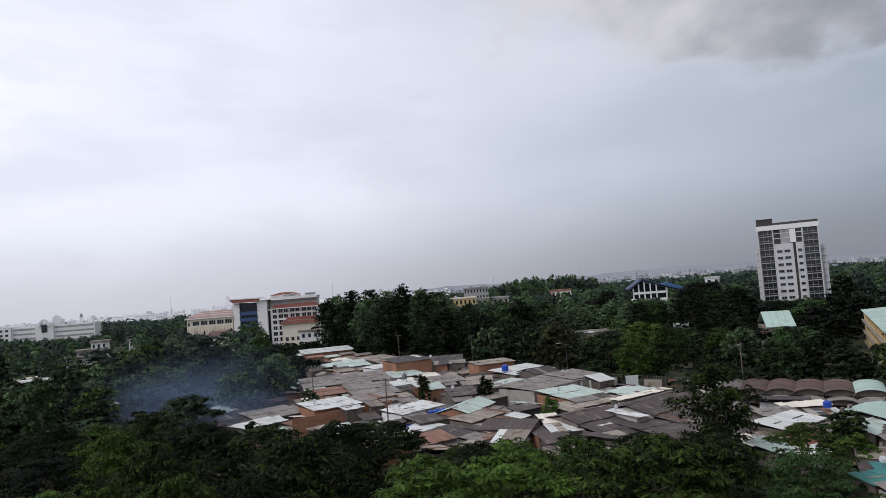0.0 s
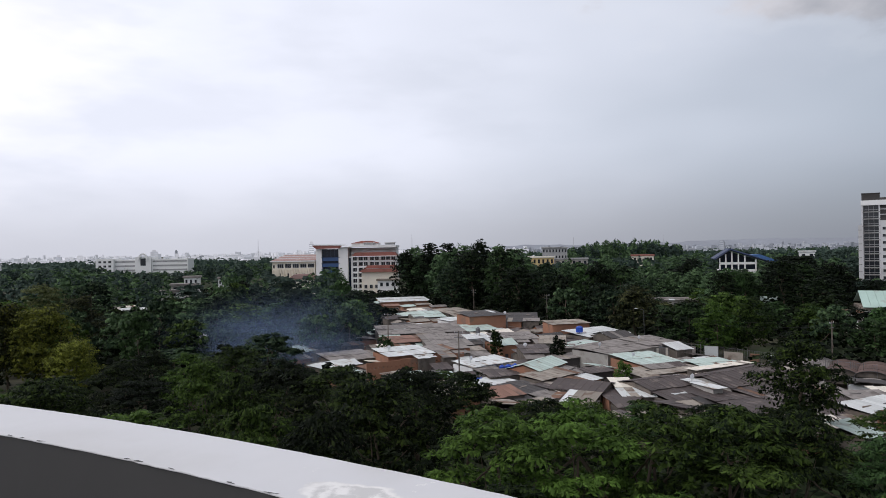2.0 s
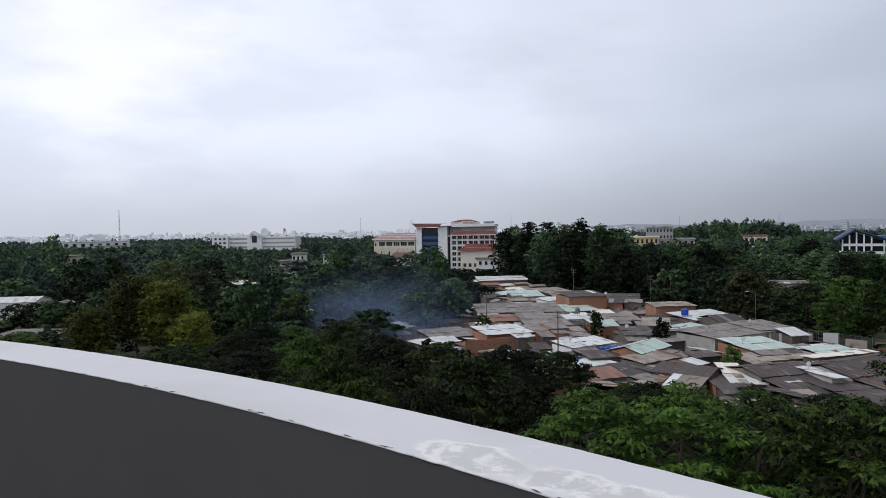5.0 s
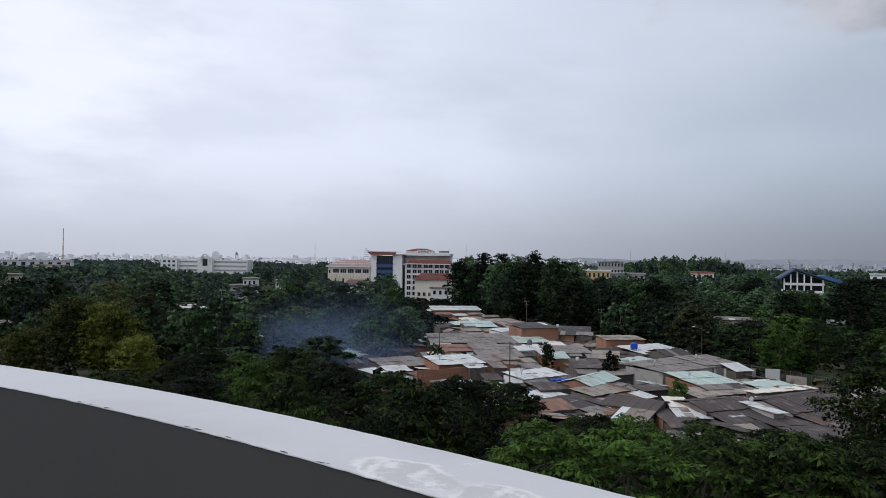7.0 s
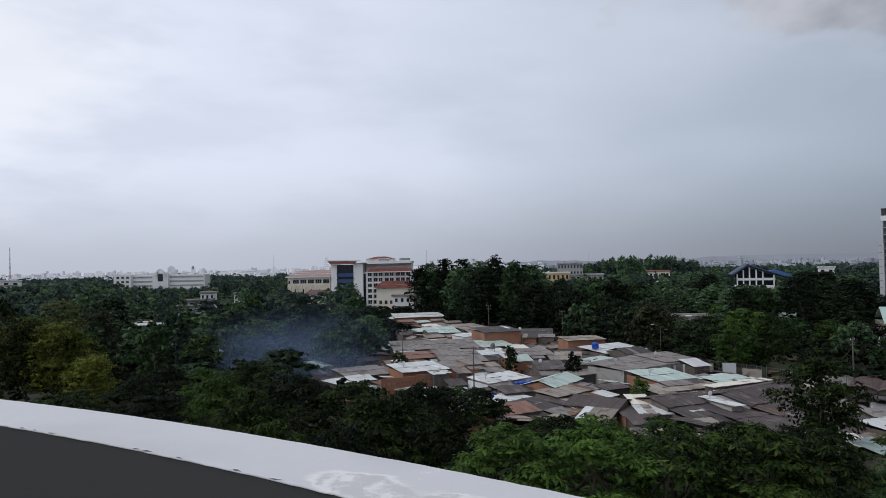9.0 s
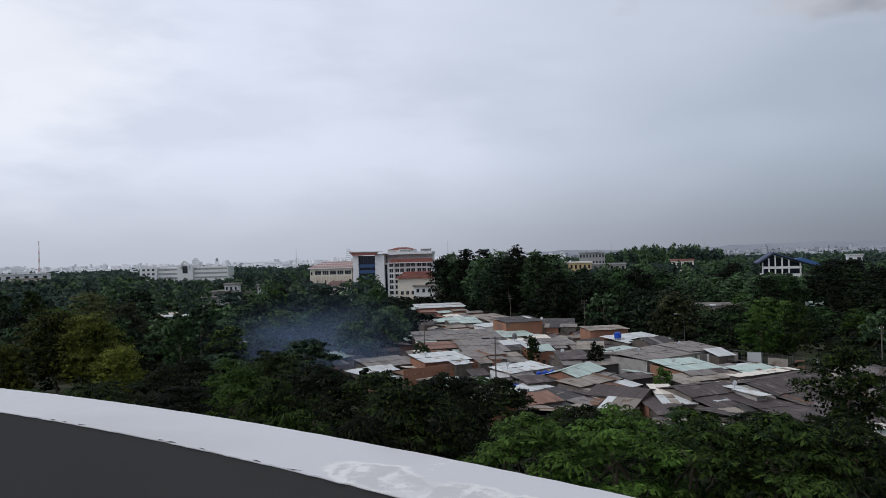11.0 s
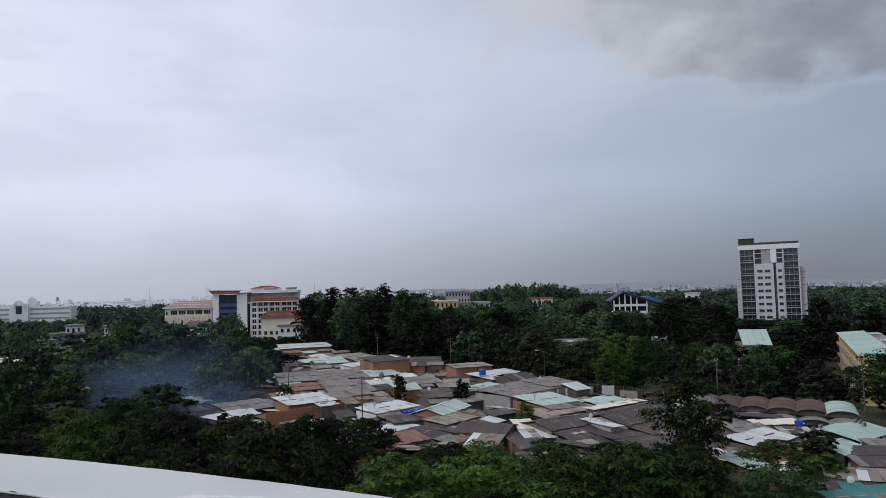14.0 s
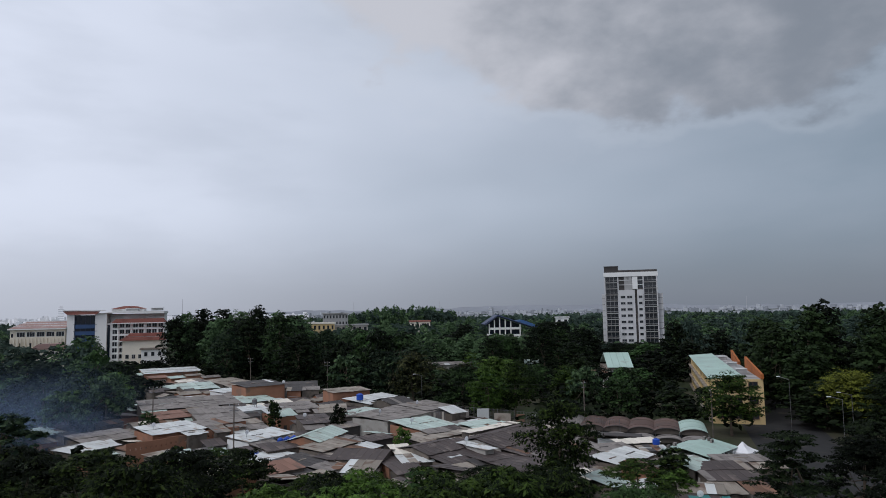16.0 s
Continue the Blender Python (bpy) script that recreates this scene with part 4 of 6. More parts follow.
# middle: two pale clad shafts with windows up to the ninth storey
boxed("clad_shaft", "grey_panel", t, -6.4, 2.0, -0.6, 0.6, 0, 33.6)
boxed("clad_shaft", "grey_panel", t, 3.2, 6.3, -0.6, 0.6, 0, 33.8)
# shade of the gap between the shafts, put in as a dark panel
boxed("dark_slot", "dark", t, 2.0, 3.2, 0.2, 0.6, 0, 36)
for k in range(9):
    z = 1.4 + k * FL
    for x0, x1 in ((-5.5, -3.2), (-2.1, 0.4)):
        window(t, x0, x1, -0.6, z + 0.9, z + 2.1, "slab", bars=1)
    window(t, 4.0, 5.7, -0.6, z + 0.9, z + 2.1, "slab", bars=0)
# the open bay is a dark panel, its shade in the colour
boxed("open_bay", "dark", t, -6.4, -3.4, 0.4, 0.6, 33.6, 41)
boxed("upper_panel", "slab", t, -3.4, 0.6, -0.2, 0.6, 33.6, 41)
boxed("upper_panel", "white_wall", t, 0.8, 3.6, -0.4, 0.6, 34.0, 40.8)
boxed("upper_glazing", "glass", t, 3.7, 6.3, 0.3, 0.6, 34.4, 41)
for z in (36.3, 38.8):
    boxed("ledge", "grey_panel", t, -6.4, 6.3, -0.35, -0.2, z, z + 0.35)

# the school: white blocks with red roofs and a blue glazed stair
t = thing("school_building", pose(-72, 385, 0), "white school building with red roofs and a blue glazed stair tower", "building")
boxed("stair_block", "white_wall", t, -21, -17.6, 0, 14, 0, 25.2)
boxed("stair_block", "white_wall", t, -8.0, -2.6, 0, 14, 0, 25.8)
boxed("stair_glazing", "navy_glass_and_shade", t, -17.6, -8.0, 1.4, 13, 0, 25)
for z in (18.3, 14.9, 11.5, 8.1, 4.7):
    band = boxed("blue_spandrel", "blue_glass", t, -17.58, -8.02, 0.5, 1.38, z, z + 1.9)
    boxed("ledge", "navy", band, -17.9, -7.2, -0.25, -0.02, z + 1.9, z + 2.1)
for k in range(5):
    boxed("mullion", "navy", t, -17.2 + k * 2.25, -17.05 + k * 2.25, 1.2, 1.4, 0, 24.8)
bm = bmesh.new()
prism(bm, [(-22.6, 27.2), (-22.4, 26.7), (-20.6, 25.3), (-7.4, 25.3), (-6.4, 26.3), (-6.0, 26.9)], -1.4, 0.6)
part("red_canopy", bm, "red_tile", t, "red tiled roof piece above the stair")
bm = bmesh.new()
prism(bm, [(-22.8, 27.25), (-6.0, 27.0), (-6.0, 27.5), (-22.8, 27.7)], -1.7, 14)
part("stair_roof", bm, "white_wall", t)
bm = bmesh.new()
prism(bm, [(-8.0, 25.82), (-2.6, 25.82), (25, 25.4), (25, 26.6), (9, 26.9), (0, 26.6), (-4.5, 25.95)], -0.9, 15)
part("curved_fascia", bm, "white_wall", t)
boxed("roof_top_block", "white_wall", t, -2.0, 24.4, 6, 16, 20.6, 25.4)
for x0 in (6.5, 18.5):
    boxed("roof_grille", "slab", t, x0, x0 + 5.4, 0.2, 4, 26.9, 28.0)
    boxed("grille_slab", "white_wall", t, x0 - 0.4, x0 + 5.8, 0, 4.4, 28.0, 28.3)
boxed("top_roof_slab", "white_wall", t, -1.5, 14, 5.5, 15, 26.7, 28.0)
bm = bmesh.new()
prism(bm, [(-2.0, 28.0), (4.5, 29.4), (9.5, 29.4), (14.4, 28.0)], 5, 15)
part("top_roof", bm, "red_tile", t)
boxed("class_block", "white_wall", t, -2.6, 24.5, 1.6, 15, 0, 20.6)
bm = bmesh.new()
prism(bm, [(-0.4, 20.6), (1.8, 22.8), (24, 22.8), (25.8, 20.6)], -0.8, 6)
part("class_roof", bm, "red_tile", t)
boxed("roof_gutter", "white_wall", t, -0.5, 25.9, -0.95, -0.82, 20.3, 20.75)
for s in range(6):
    z = 18.3 - s * 3.15
    for x0 in (0.0, 3.4, 6.2, 9.8, 12.6, 16.2, 19.0, 22.0):
        window(t, x0, x0 + 2.15, 1.6, z, z + 2.1, "white_wall")
    boxed("balcony_band", "white_wall", t, 2.6, 24.9, 0.5, 1.6, z - 1.0, z - 0.45)
    boxed("balcony_rail", "rose", t, 2.9, 24.6, 0.55, 0.62, z + 0.15, z + 0.27)
for x0 in (2.7, 8.9, 15.3, 21.5, 24.5):
    boxed("pier", "white_wall", t, x0 - 0.25, x0 + 0.25, 0.6, 1.6, 0, 20.3)
boxed("slot", "navy_glass_and_shade", t, -2.5, -1.2, 1.5, 1.58, 0, 19.8)
boxed("front_block", "cream_wall", t, 6.6, 26.0, -9, -1, 0, 12.0)
bm = bmesh.new()
prism(bm, [(5.2, 11.9), (7.6, 13.6), (25.6, 13.6), (27, 11.9)], -10.2, -0.4)
part("front_roof", bm, "red_tile", t)
bm = bmesh.new()
prism(bm, [(8.0, 13.9), (9.6, 15.4), (24.6, 15.4), (26, 13.9)], -7.5, -0.4)
part("upper_front_roof", bm, "red_tile", t)
boxed("roof_lantern", "white_wall", t, 9, 25, -7, -1, 13.6, 13.9)
for k in range(6):
    window(t, 8.2 + k * 3.0, 9.6 + k * 3.0, -9.0, 3.0, 4.8, "slab")
boxed("annexe", "white_wall", t, 16.5, 27.6, -16, -10.3, 0, 7.4)
boxed("annexe_roof", "tan", t, 15.8, 28.2, -16.6, -9.6, 7.4, 8.2)
for k in range(3):
    window(t, 18.0 + k * 3.2, 19.3 + k * 3.2, -16.0, 4.4, 6.2, "slab", bars=0)

t = thing("assembly_hall", pose(-105.8, 385, 0), "cream assembly hall with vertical fins and a shallow red roof", "building")
boxed("hall", "cream_wall", t, -12.6, 12.2, 0.6, 16, 0, 18.2)
boxed("eave", "white_wall", t, -13.6, 12.6, -0.9, 17, 18.2, 18.8)
for k in range(3):
    bm = bmesh.new()
    y0, z0 = -0.7 + k * 5.4, 18.8 + k * 1.05
    a = [(y0, z0), (y0 + 5.6, z0 + 1.0), (y0 + 5.6, z0 + 1.15), (y0, z0 + 0.15)]
    vs = [[bm.verts.new((xx + sk * (zz - 18.8), yy, zz)) for yy, zz in a] for xx, sk in ((-13.3, 1.1), (12.5, 0))]
    bm.faces.new(vs[0][::-1])
    bm.faces.new(vs[1])
    for i in range(4):
        bm.faces.new((vs[0][i], vs[0][(i + 1) % 4], vs[1][(i + 1) % 4], vs[1][i]))
    bmesh.ops.recalc_face_normals(bm, faces=bm.faces)
    slope = part("roof_slope", bm, "faded_tile", t)
    boxed("ridge_cap", "white_wall", slope, -12.8 + k, 12.5, y0 + 5.3, y0 + 5.7, z0 + 1.15, z0 + 1.4)
for k in range(16):
    x0 = -12.5 + k * 1.62
    boxed("fin", "cream_wall", t, x0, x0 + 0.42, -0.2, 0.6, 1, 13.9)
for k in range(5):
    x0 = -9.6 + k * 4.4
    window(t, x0, x0 + 3.5, 0.6, 14.8, 17.0, "white_wall", bars=2)
    window(t, x0 + 1.3, x0 + 2.3, 0.6, 9.6, 11.6, "cream_wall", bars=0)
for z in (9.4, 14.6):
    window(t, -12.2, -11.2, 0.6, z, z + 1.8, "cream_wall", bars=0)
t = thing("outbuilding", pose(-98, 372, 0), "small outbuilding with a faded red roof before the hall", "building")
boxed("wall", "cream_wall", t, -6, 8, 0, 6, 0, 9.0)
bm = bmesh.new()
prism(bm, [(-7.5, 8.9), (-4, 11.4), (5, 11.4), (9.5, 8.9)], -0.8, 7)
part("roof", bm, "faded_tile", t)
for k in range(4):
    window(t, -4.6 + k * 3.2, -3.2 + k * 3.2, 0, 6.2, 7.8, "white_wall", bars=0)

# long white block far behind the wood
t = thing("long_white_building", pose(-329, 650, 0, 0, 0, 6) @ Matrix.Diagonal((0.94, 1, 1, 1)), "long white office building with bands of windows and an arch", "building")
boxed("west_block", "white_wall", t, -46, -28, -2, 18, 0, 20.2)
boxed("middle_block", "white_wall", t, -28, -6, 0, 18, 0, 19)
boxed("gate_block", "white_wall", t, -6, 10, -2, 18, 0, 21.5)
boxed("east_block", "white_wall", t, 10, 47, 0, 18, 0, 19.2)
for s in range(4):
    z = 3.6 + s * 4.2
    boxed("window_band", "slab", t, -27, -7, -0.12, 0, z, z + 1.6)
    boxed("window_band", "slab", t, 11, 46, -0.12, 0, z, z + 1.6)
    for k in range(3):
        window(t, -43 + k * 5, -40.5 + k * 5, -2, z, z + 1.8, "slab")
bm = bmesh.new()
arc = [(math.cos(math.pi * k / 12), math.sin(math.pi * k / 12)) for k in range(13)]
prism(bm, [(2 + 5.0 * c, 18.5 + 6.6 * q) for c, q in arc] + [(2 + 3.4 * c, 18.5 + 5.0 * q) for c, q in arc[::-1]], -3.2, -1.6)
part("arch", bm, "white_wall", t)
boxed("arch_glass", "glass", t, -0.6, 4.6, -2.2, -2.0, 13, 20)

# the timber-framed pavilion with a navy roof
t = thing("pavilion", pose(158, 420, 0, 0, 0, -12), "open pavilion with white posts and a navy gable roof", "building")
bm = bmesh.new()
prism(bm, [(-16.5, 14.2), (-8, 20.0), (17, 11.4), (17, 12.2), (-8, 20.9), (-17, 14.9)], -3, 16)
part("roof", bm, "navy", t)
bm = bmesh.new()
prism(bm, [(3, 16.9), (16, 12.4), (20, 12.6), (8, 17.2)], -3.2, 10)
part("side_roof", bm, "sky_blue", t, "brighter blue roof sheet")
# dark panel stands for the shade inside the open gable
bm = bmesh.new()
prism(bm, [(-14, 12.6), (-14, 14.6), (-8, 19.2), (7, 14.2), (7, 12.6)], 6, 6.3)
part("back_gable", bm, "navy_glass_and_shade", t)
for a, b in (((-16.6, 14.3), (-8, 20.2)), ((-8, 20.2), (16.6, 11.8))):
    tubed("rake_board", "navy", t, (a[0], -3.1, a[1]), (b[0], -3.1, b[1]), 0.45, 0.45, 4)
boxed("beam", "white_wall", t, -14, 7, -2, -1.2, 11.2, 12.6)
boxed("base_wall", "white_wall", t, -14, 7, -1.2, 10, 0, 8.2)
# shade between the posts, put in as a dark panel
boxed("shaded_opening", "navy_glass_and_shade", t, -13.6, 6.6, 0.2, 0.4, 8.2, 11.2)
for x0, top in ((-14, 15.0), (-10.6, 17.4), (-7.2, 19.0), (-3.6, 17.8), (0, 16.6), (6, 14.6)):
    boxed("post", "white_wall", t, x0, x0 + 0.7, -2, -1.25, 7.0, top)

# the yellow classroom block with green roof and orange gables
t = thing("classroom_block", pose(92.0, 125.4, 0, 0, 0, -31.6), "three-storey yellow building with green roof sheets and orange gables", "building")
LB, WB, HB = 72, 10.0, 9.2
boxed("wall", "yellow_wall", t, 0, WB, 0.2, LB, 0, HB)
for k in range(18):
    y0 = k * LB / 18
    bm = bmesh.new()
    prism(bm, [(-0.6, HB + 0.02), (-0.6, HB + 0.10), (WB * 0.62, HB + 0.62), (WB * 0.62, HB + 0.54)], y0, y0 + LB / 18 - 0.05)
    part("roof_sheet", bm, "green_roof", t)
boxed("roof_deck", "slab", t, WB * 0.62 + 0.02, WB - 0.2, 0.4, LB, HB, HB + 0.12)
for y0, y1, h0, h1 in ((-0.8, 24, 1.1, 3.0), (36, 52, 0.9, 2.9)):
    bm = bmesh.new()
    a = [(y0, HB + 0.12), (y1, HB + 0.12), (y1, HB + h1), (y0, HB + h0)]
    vs = [[bm.verts.new((xx, yy, zz)) for yy, zz in a] for xx in (WB - 0.5, WB)]
    bm.faces.new(vs[0])
    bm.faces.new(vs[1][::-1])
    for i in range(4):
        bm.faces.new((vs[0][i], vs[1][i], vs[1][(i + 1) % 4], vs[0][(i + 1) % 4]))
    bmesh.ops.recalc_face_normals(bm, faces=bm.faces)
    part("orange_gable", bm, "orange", t, "orange sloping parapet")
for yy in (12, 30, 52):
    hut = boxed("roof_hut", "slab", t, WB * 0.64, WB * 0.84, yy, yy + 2.2, HB + 0.12, HB + 1.0)
    boxed("hut_roof", "white", hut, WB * 0.62, WB * 0.86, yy - 0.2, yy + 2.4, HB + 1.0, HB + 1.12)
for s in range(3):
    z = 0.6 + s * 3.0
    for k in range(3):
        window(t, 1.0 + k * 3.1, 2.6 + k * 3.1, 0.2, z + 0.6, z + 2.0, "rust")
    for k in range(14):
        y0 = 2 + k * 4.5
        w = boxed("window", "glass", t, -0.04, 0.04, y0, y0 + 2.6, z + 0.6, z + 2.0)
        bm = bmesh.new()
        box(bm, -0.14, 0, y0 - 0.15, y0, z + 0.45, z + 2.15)
        box(bm, -0.14, 0, y0 + 2.6, y0 + 2.75, z + 0.45, z + 2.15)
        box(bm, -0.3, 0, y0, y0 + 2.6, z + 0.45, z + 0.6)
        part("window_frame", bm, "yellow_wall", w)
    boxed("gallery_edge", "tan", t, -0.7, 0, 0.2, LB, z - 0.3, z + 0.05)

t = thing("green_hall", pose(103.8, 184, 0, 0, 0, -21), "small hall with a steep pale green roof", "building")
boxed("wall", "tan", t, -3.9, 3.9, 0, 16, 0, 6.6)
bm = bmesh.new()
for k in range(4):
    prism(bm, [(-1.0, 6.7), (-1.0, 6.85), (8, 10.6), (17, 7.2), (17, 7.05), (8, 10.45)], -3.8 + k * 1.9, -3.8 + k * 1.9 + 1.85)
bmesh.ops.transform(bm, matrix=Matrix(((0, 1, 0, 0), (1, 0, 0, 0), (0, 0, 1, 0), (0, 0, 0, 1))), verts=bm.verts)
bmesh.ops.recalc_face_normals(bm, faces=bm.faces)
part("roof", bm, "green_roof", t)
boxed("porch", "plaster", t, -7.5, -3.95, 0, 5, 0, 5.2)
for k in range(4):
    boxed("column", "white_wall", t, -7.9 + k * 1.25, -7.6 + k * 1.25, -2.6, -2.3, 0, 5.4)
for k in range(3):
    window(t, -3.0 + k * 2.2, -1.6 + k * 2.2, 0, 3.6, 5.6, "white_wall", bars=1)
boxed("porch_roof", "rust", t, -8.2, -3.95, -3.0, 5.4, 5.4, 5.6)


def plain_block(x, y, w, d, h, rot, wall, roof, storeys, bays, label):
    t = thing("distant_house", pose(x, y, 0, 0, 0, rot), label, "building", "houses beyond the trees")
    boxed("wall", wall, t, -w / 2, w / 2, 0, d, 0, h)
    boxed("roof", roof, t, -w / 2 - 0.6, w / 2 + 0.6, -0.6, d + 0.6, h, h + 0.9)
    fh = h / storeys
    for s in range(storeys):
        for k in range(bays):
            x0 = -w / 2 + (k + 0.28) * w / bays
            window(t, x0, x0 + w / bays * 0.45, 0, fh * s + fh * 0.35, fh * s + fh * 0.8, wall, bars=0)
    return t


plain_block(54.7, 505, 18, 12, 22.8, -5, "slab", "slab", 5, 8, "grey five-storey block behind the wood")
plain_block(40.3, 455, 17, 10, 16.8, -5, "yellow_wall", "cream", 3, 6, "ochre-walled house with a pale roof edge behind the wood")
plain_block(62, 470, 22, 10, 15.0, -6, "plaster", "slab", 3, 6, "grey flat-roofed house behind the wood")
plain_block(110, 470, 14, 10, 16.5, -10, "cream_wall", "red_tile", 3, 4, "cream house with a reddish roof in the wood")
plain_block(-505, 640, 64, 14, 15.6, 30, "white_wall", "white", 2, 8, "white low works building in the distance")
plain_block(209, 450, 9, 8, 17.4, -22, "white_wall", "white", 3, 2, "small white house rising out of the far trees")
plain_block(-430, 560, 26, 10, 12.5, 20, "cream_wall", "tan", 2, 5, "cream house with a tan roof far off")
plain_block(-300, 345, 26, 12, 11.0, 25, "cream_wall", "tan", 2, 6, "cream houses showing through the far trees")
for x, y, w, h, rot, wall in ((-142, 330, 6.5, 12.0, 12, "white_wall"), (-135, 306, 11, 9.4, 20, "plaster"), (-131.5, 288, 10, 7.6, 24, "white_wall"), (-128, 336, 5, 11.0, 15, "white_wall")):
    plain_block(x, y, w, 7, h, rot, wall, "grey", 3, 3, "small white house on a lane through the trees")

# ---- street side: fence, boards, poles, lamps, cables ----
t = thing("street_fence", pose(37.5, 146, 0, 0, 0, -52), "tall dark wire fence with steel posts along the street", "fence")
for k in range(22):
    xx = k * 2.0
    tubed("post", "steel", t, (xx, 0, 0), (xx, 0, 4.4), 0.05, 0.05, 5)
for k in range(21):
    bm = bmesh.new()
    for z in (0.3, 1.6, 2.9, 4.2):
        tube(bm, (k * 2.0, 0, z), (k * 2.0 + 2, 0, z), 0.025, 0.025, 3)
    for q in range(5):
        tube(bm, (k * 2.0 + 0.33 * (q + 1), 0, 0.2), (k * 2.0 + 0.33 * (q + 1), 0, 4.3), 0.02, 0.02, 3)
    part("mesh_panel", bm, "steel", t)


def board(x, y, rot, w, z0, z1, mat, label):
    t = thing("board_panel", pose(x, y, 0, 0, 0, rot), label, "board", "boards along the fence")
    boxed("panel", mat, t, -w / 2, w / 2, -0.04, 0.04, z0, z1)
    for xx in (-w / 2 + 0.1, 0, w / 2 - 0.1):
        boxed("stud", "steel", t, xx - 0.05, xx + 0.05, 0.045, 0.12, 0, z1)


board(44.4, 134.0, -10, 2.4, 1.4, 4.5, "white", "tall white sheet panel on the fence")
board(41.0, 139.0, -35, 4.0, 0.4, 3.9, "grey", "grey sheet hoarding along the street")
board(47.5, 131.0, -35, 3.4, 0.4, 3.8, "tan", "patched tan hoarding along the street")
board(50.0, 127.5, -30, 1.6, 0.4, 4.0, "rust", "rusty door panel in the hoarding")
board(53.0, 124.0, -20, 3.6, 0.8, 4.2, "white", "white sheet panel on the hoarding")
t = thing("ribbed_hoarding", pose(35.6, 133.2, 0, 0, 0, 8), "tall ribbed grey sheet front", "wall")
for k in range(16):
    boxed("rib_sheet", "grey" if k % 4 else "cream", t, -3.6 + k * 0.45, -3.6 + k * 0.45 + 0.42, -0.03 - 0.02 * (k % 2), 0.03, 0, 4.4)


def pole(x, y, h, label, arm=0.0, rot=0.0, lamp=False):
    t = thing("street_lamp" if lamp else "utility_pole", pose(x, y, 0, 0, 0, rot), label, "lamp" if lamp else "pole", "street poles")
    tubed("shaft", "shade_wall" if not lamp else "steel", t, (0, 0, 0), (0, 0, h), 0.13 if not lamp else 0.055, 0.09 if not lamp else 0.035, 8)
    if lamp:
        tubed("arm", "steel", t, (0, 0, h - 0.1), (1.8, 0, h + 0.35), 0.035, 0.03, 6)
        bm = bmesh.new()
        box(bm, 1.6, 2.3, -0.12, 0.12, h + 0.27, h + 0.41, 0.04)
        part("lamp_head", bm, "lamp_glass", t)
    else:
        for z in (h - 0.4, h - 1.2):
            boxed("crossarm", "steel", t, -0.8, 0.8, -0.05, 0.05, z, z + 0.1)
        for xx in (-0.7, 0, 0.7):
            tubed("insulator", "lamp_glass", t, (xx, 0, h - 0.3), (xx, 0, h - 0.1), 0.06, 0.04, 6)


pole(-19.6, 147.0, 10.5, "dark utility pole rising between the shack roofs")
pole(-3.4, 118.0, 10.0, "dark utility pole rising between the shack roofs")
pole(60.5, 121.0, 10.5, "utility pole by the street trees", rot=40)
pole(82.0, 112.0, 9.0, "utility pole beside the vaulted stalls", rot=40)
pole(36.0, 152.0, 10.0, "thin street lamp behind the fence", rot=200, lamp=True)
pole(100.0, 112.5, 10.0, "thin street lamp at the open street", rot=120, lamp=True)
pole(98.0, 96.0, 9.0, "thin street lamp among the street trees", rot=150, lamp=True)
pole(92.0, 92.0, 9.0, "thin street lamp among the street trees", rot=150, lamp=True)
pole(-2.0, 235.0, 10.0, "pale utility pole before the dark wood")
pole(20.0, 205.0, 10.0, "pale utility pole before the dark wood")


def cable(a, b, sag, n=10):
    bm = bmesh.new()
    a, b = Vector(a), Vector(b)
    pts = [a.lerp(b, k / n) - Vector((0, 0, sag * 4 * (k / n) * (1 - k / n))) for k in range(n + 1)]
    rings = [[bm.verts.new(p + Vector(o)) for o in ((0.02, 0.01, 0), (-0.02, 0.01, 0), (0, -0.01, 0.025))] for p in pts]
    for p, q in zip(rings, rings[1:]):
        for i in range(3):
            bm.faces.new((p[i], p[(i + 1) % 3], q[(i + 1) % 3], q[i]))
    tagged(part("overhead_cable", bm, "cable"), "thin black overhead cable between two poles", "cable", "overhead cables")


for dz in (0, -0.8):
    cable((60.5, 121.0, 10.3 + dz), (36.0, 152.0, 9.6 + dz), 1.0)
    cable((60.5, 121.0, 10.3 + dz), (82.0, 112.0, 8.8 + dz), 0.9)
    cable((-19.6, 147.0, 10.2 + dz), (-3.4, 118.0, 9.8 + dz), 0.8)


# ---- masts ----
def mast(x, y, h, r, bands=True):
    t = thing("lattice_mast", pose(x, y, 0), "tall thin red and white lattice mast on the skyline", "mast", "masts on the skyline")
    n = 8
    for k in range(n):
        bm = bmesh.new()
        z0, z1 = h * k / n, h * (k + 1) / n
        r0, r1 = r * (1 - 0.85 * k / n), r * (1 - 0.85 * (k + 1) / n)
        for a in range(4):
            p = lambda rr, zz, aa: (rr * math.cos(aa * math.pi / 2), rr * math.sin(aa * math.pi / 2), zz)
            tube(bm, p(r0, z0, a), p(r1, z1, a), r * 0.16, r * 0.14, 3)
            tube(bm, p(r0, z0, a), p(r1, z1, a + 1), r * 0.09, r * 0.09, 3)
            tube(bm, p(r1, z1, a), p(r1, z1, a + 1), r * 0.09, r * 0.09, 3)
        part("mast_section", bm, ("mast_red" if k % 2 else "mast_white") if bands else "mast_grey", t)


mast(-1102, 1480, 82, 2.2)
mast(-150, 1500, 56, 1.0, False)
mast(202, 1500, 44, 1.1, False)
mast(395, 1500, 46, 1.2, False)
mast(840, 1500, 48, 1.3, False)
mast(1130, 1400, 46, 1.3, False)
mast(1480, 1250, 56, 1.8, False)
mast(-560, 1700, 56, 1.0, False)


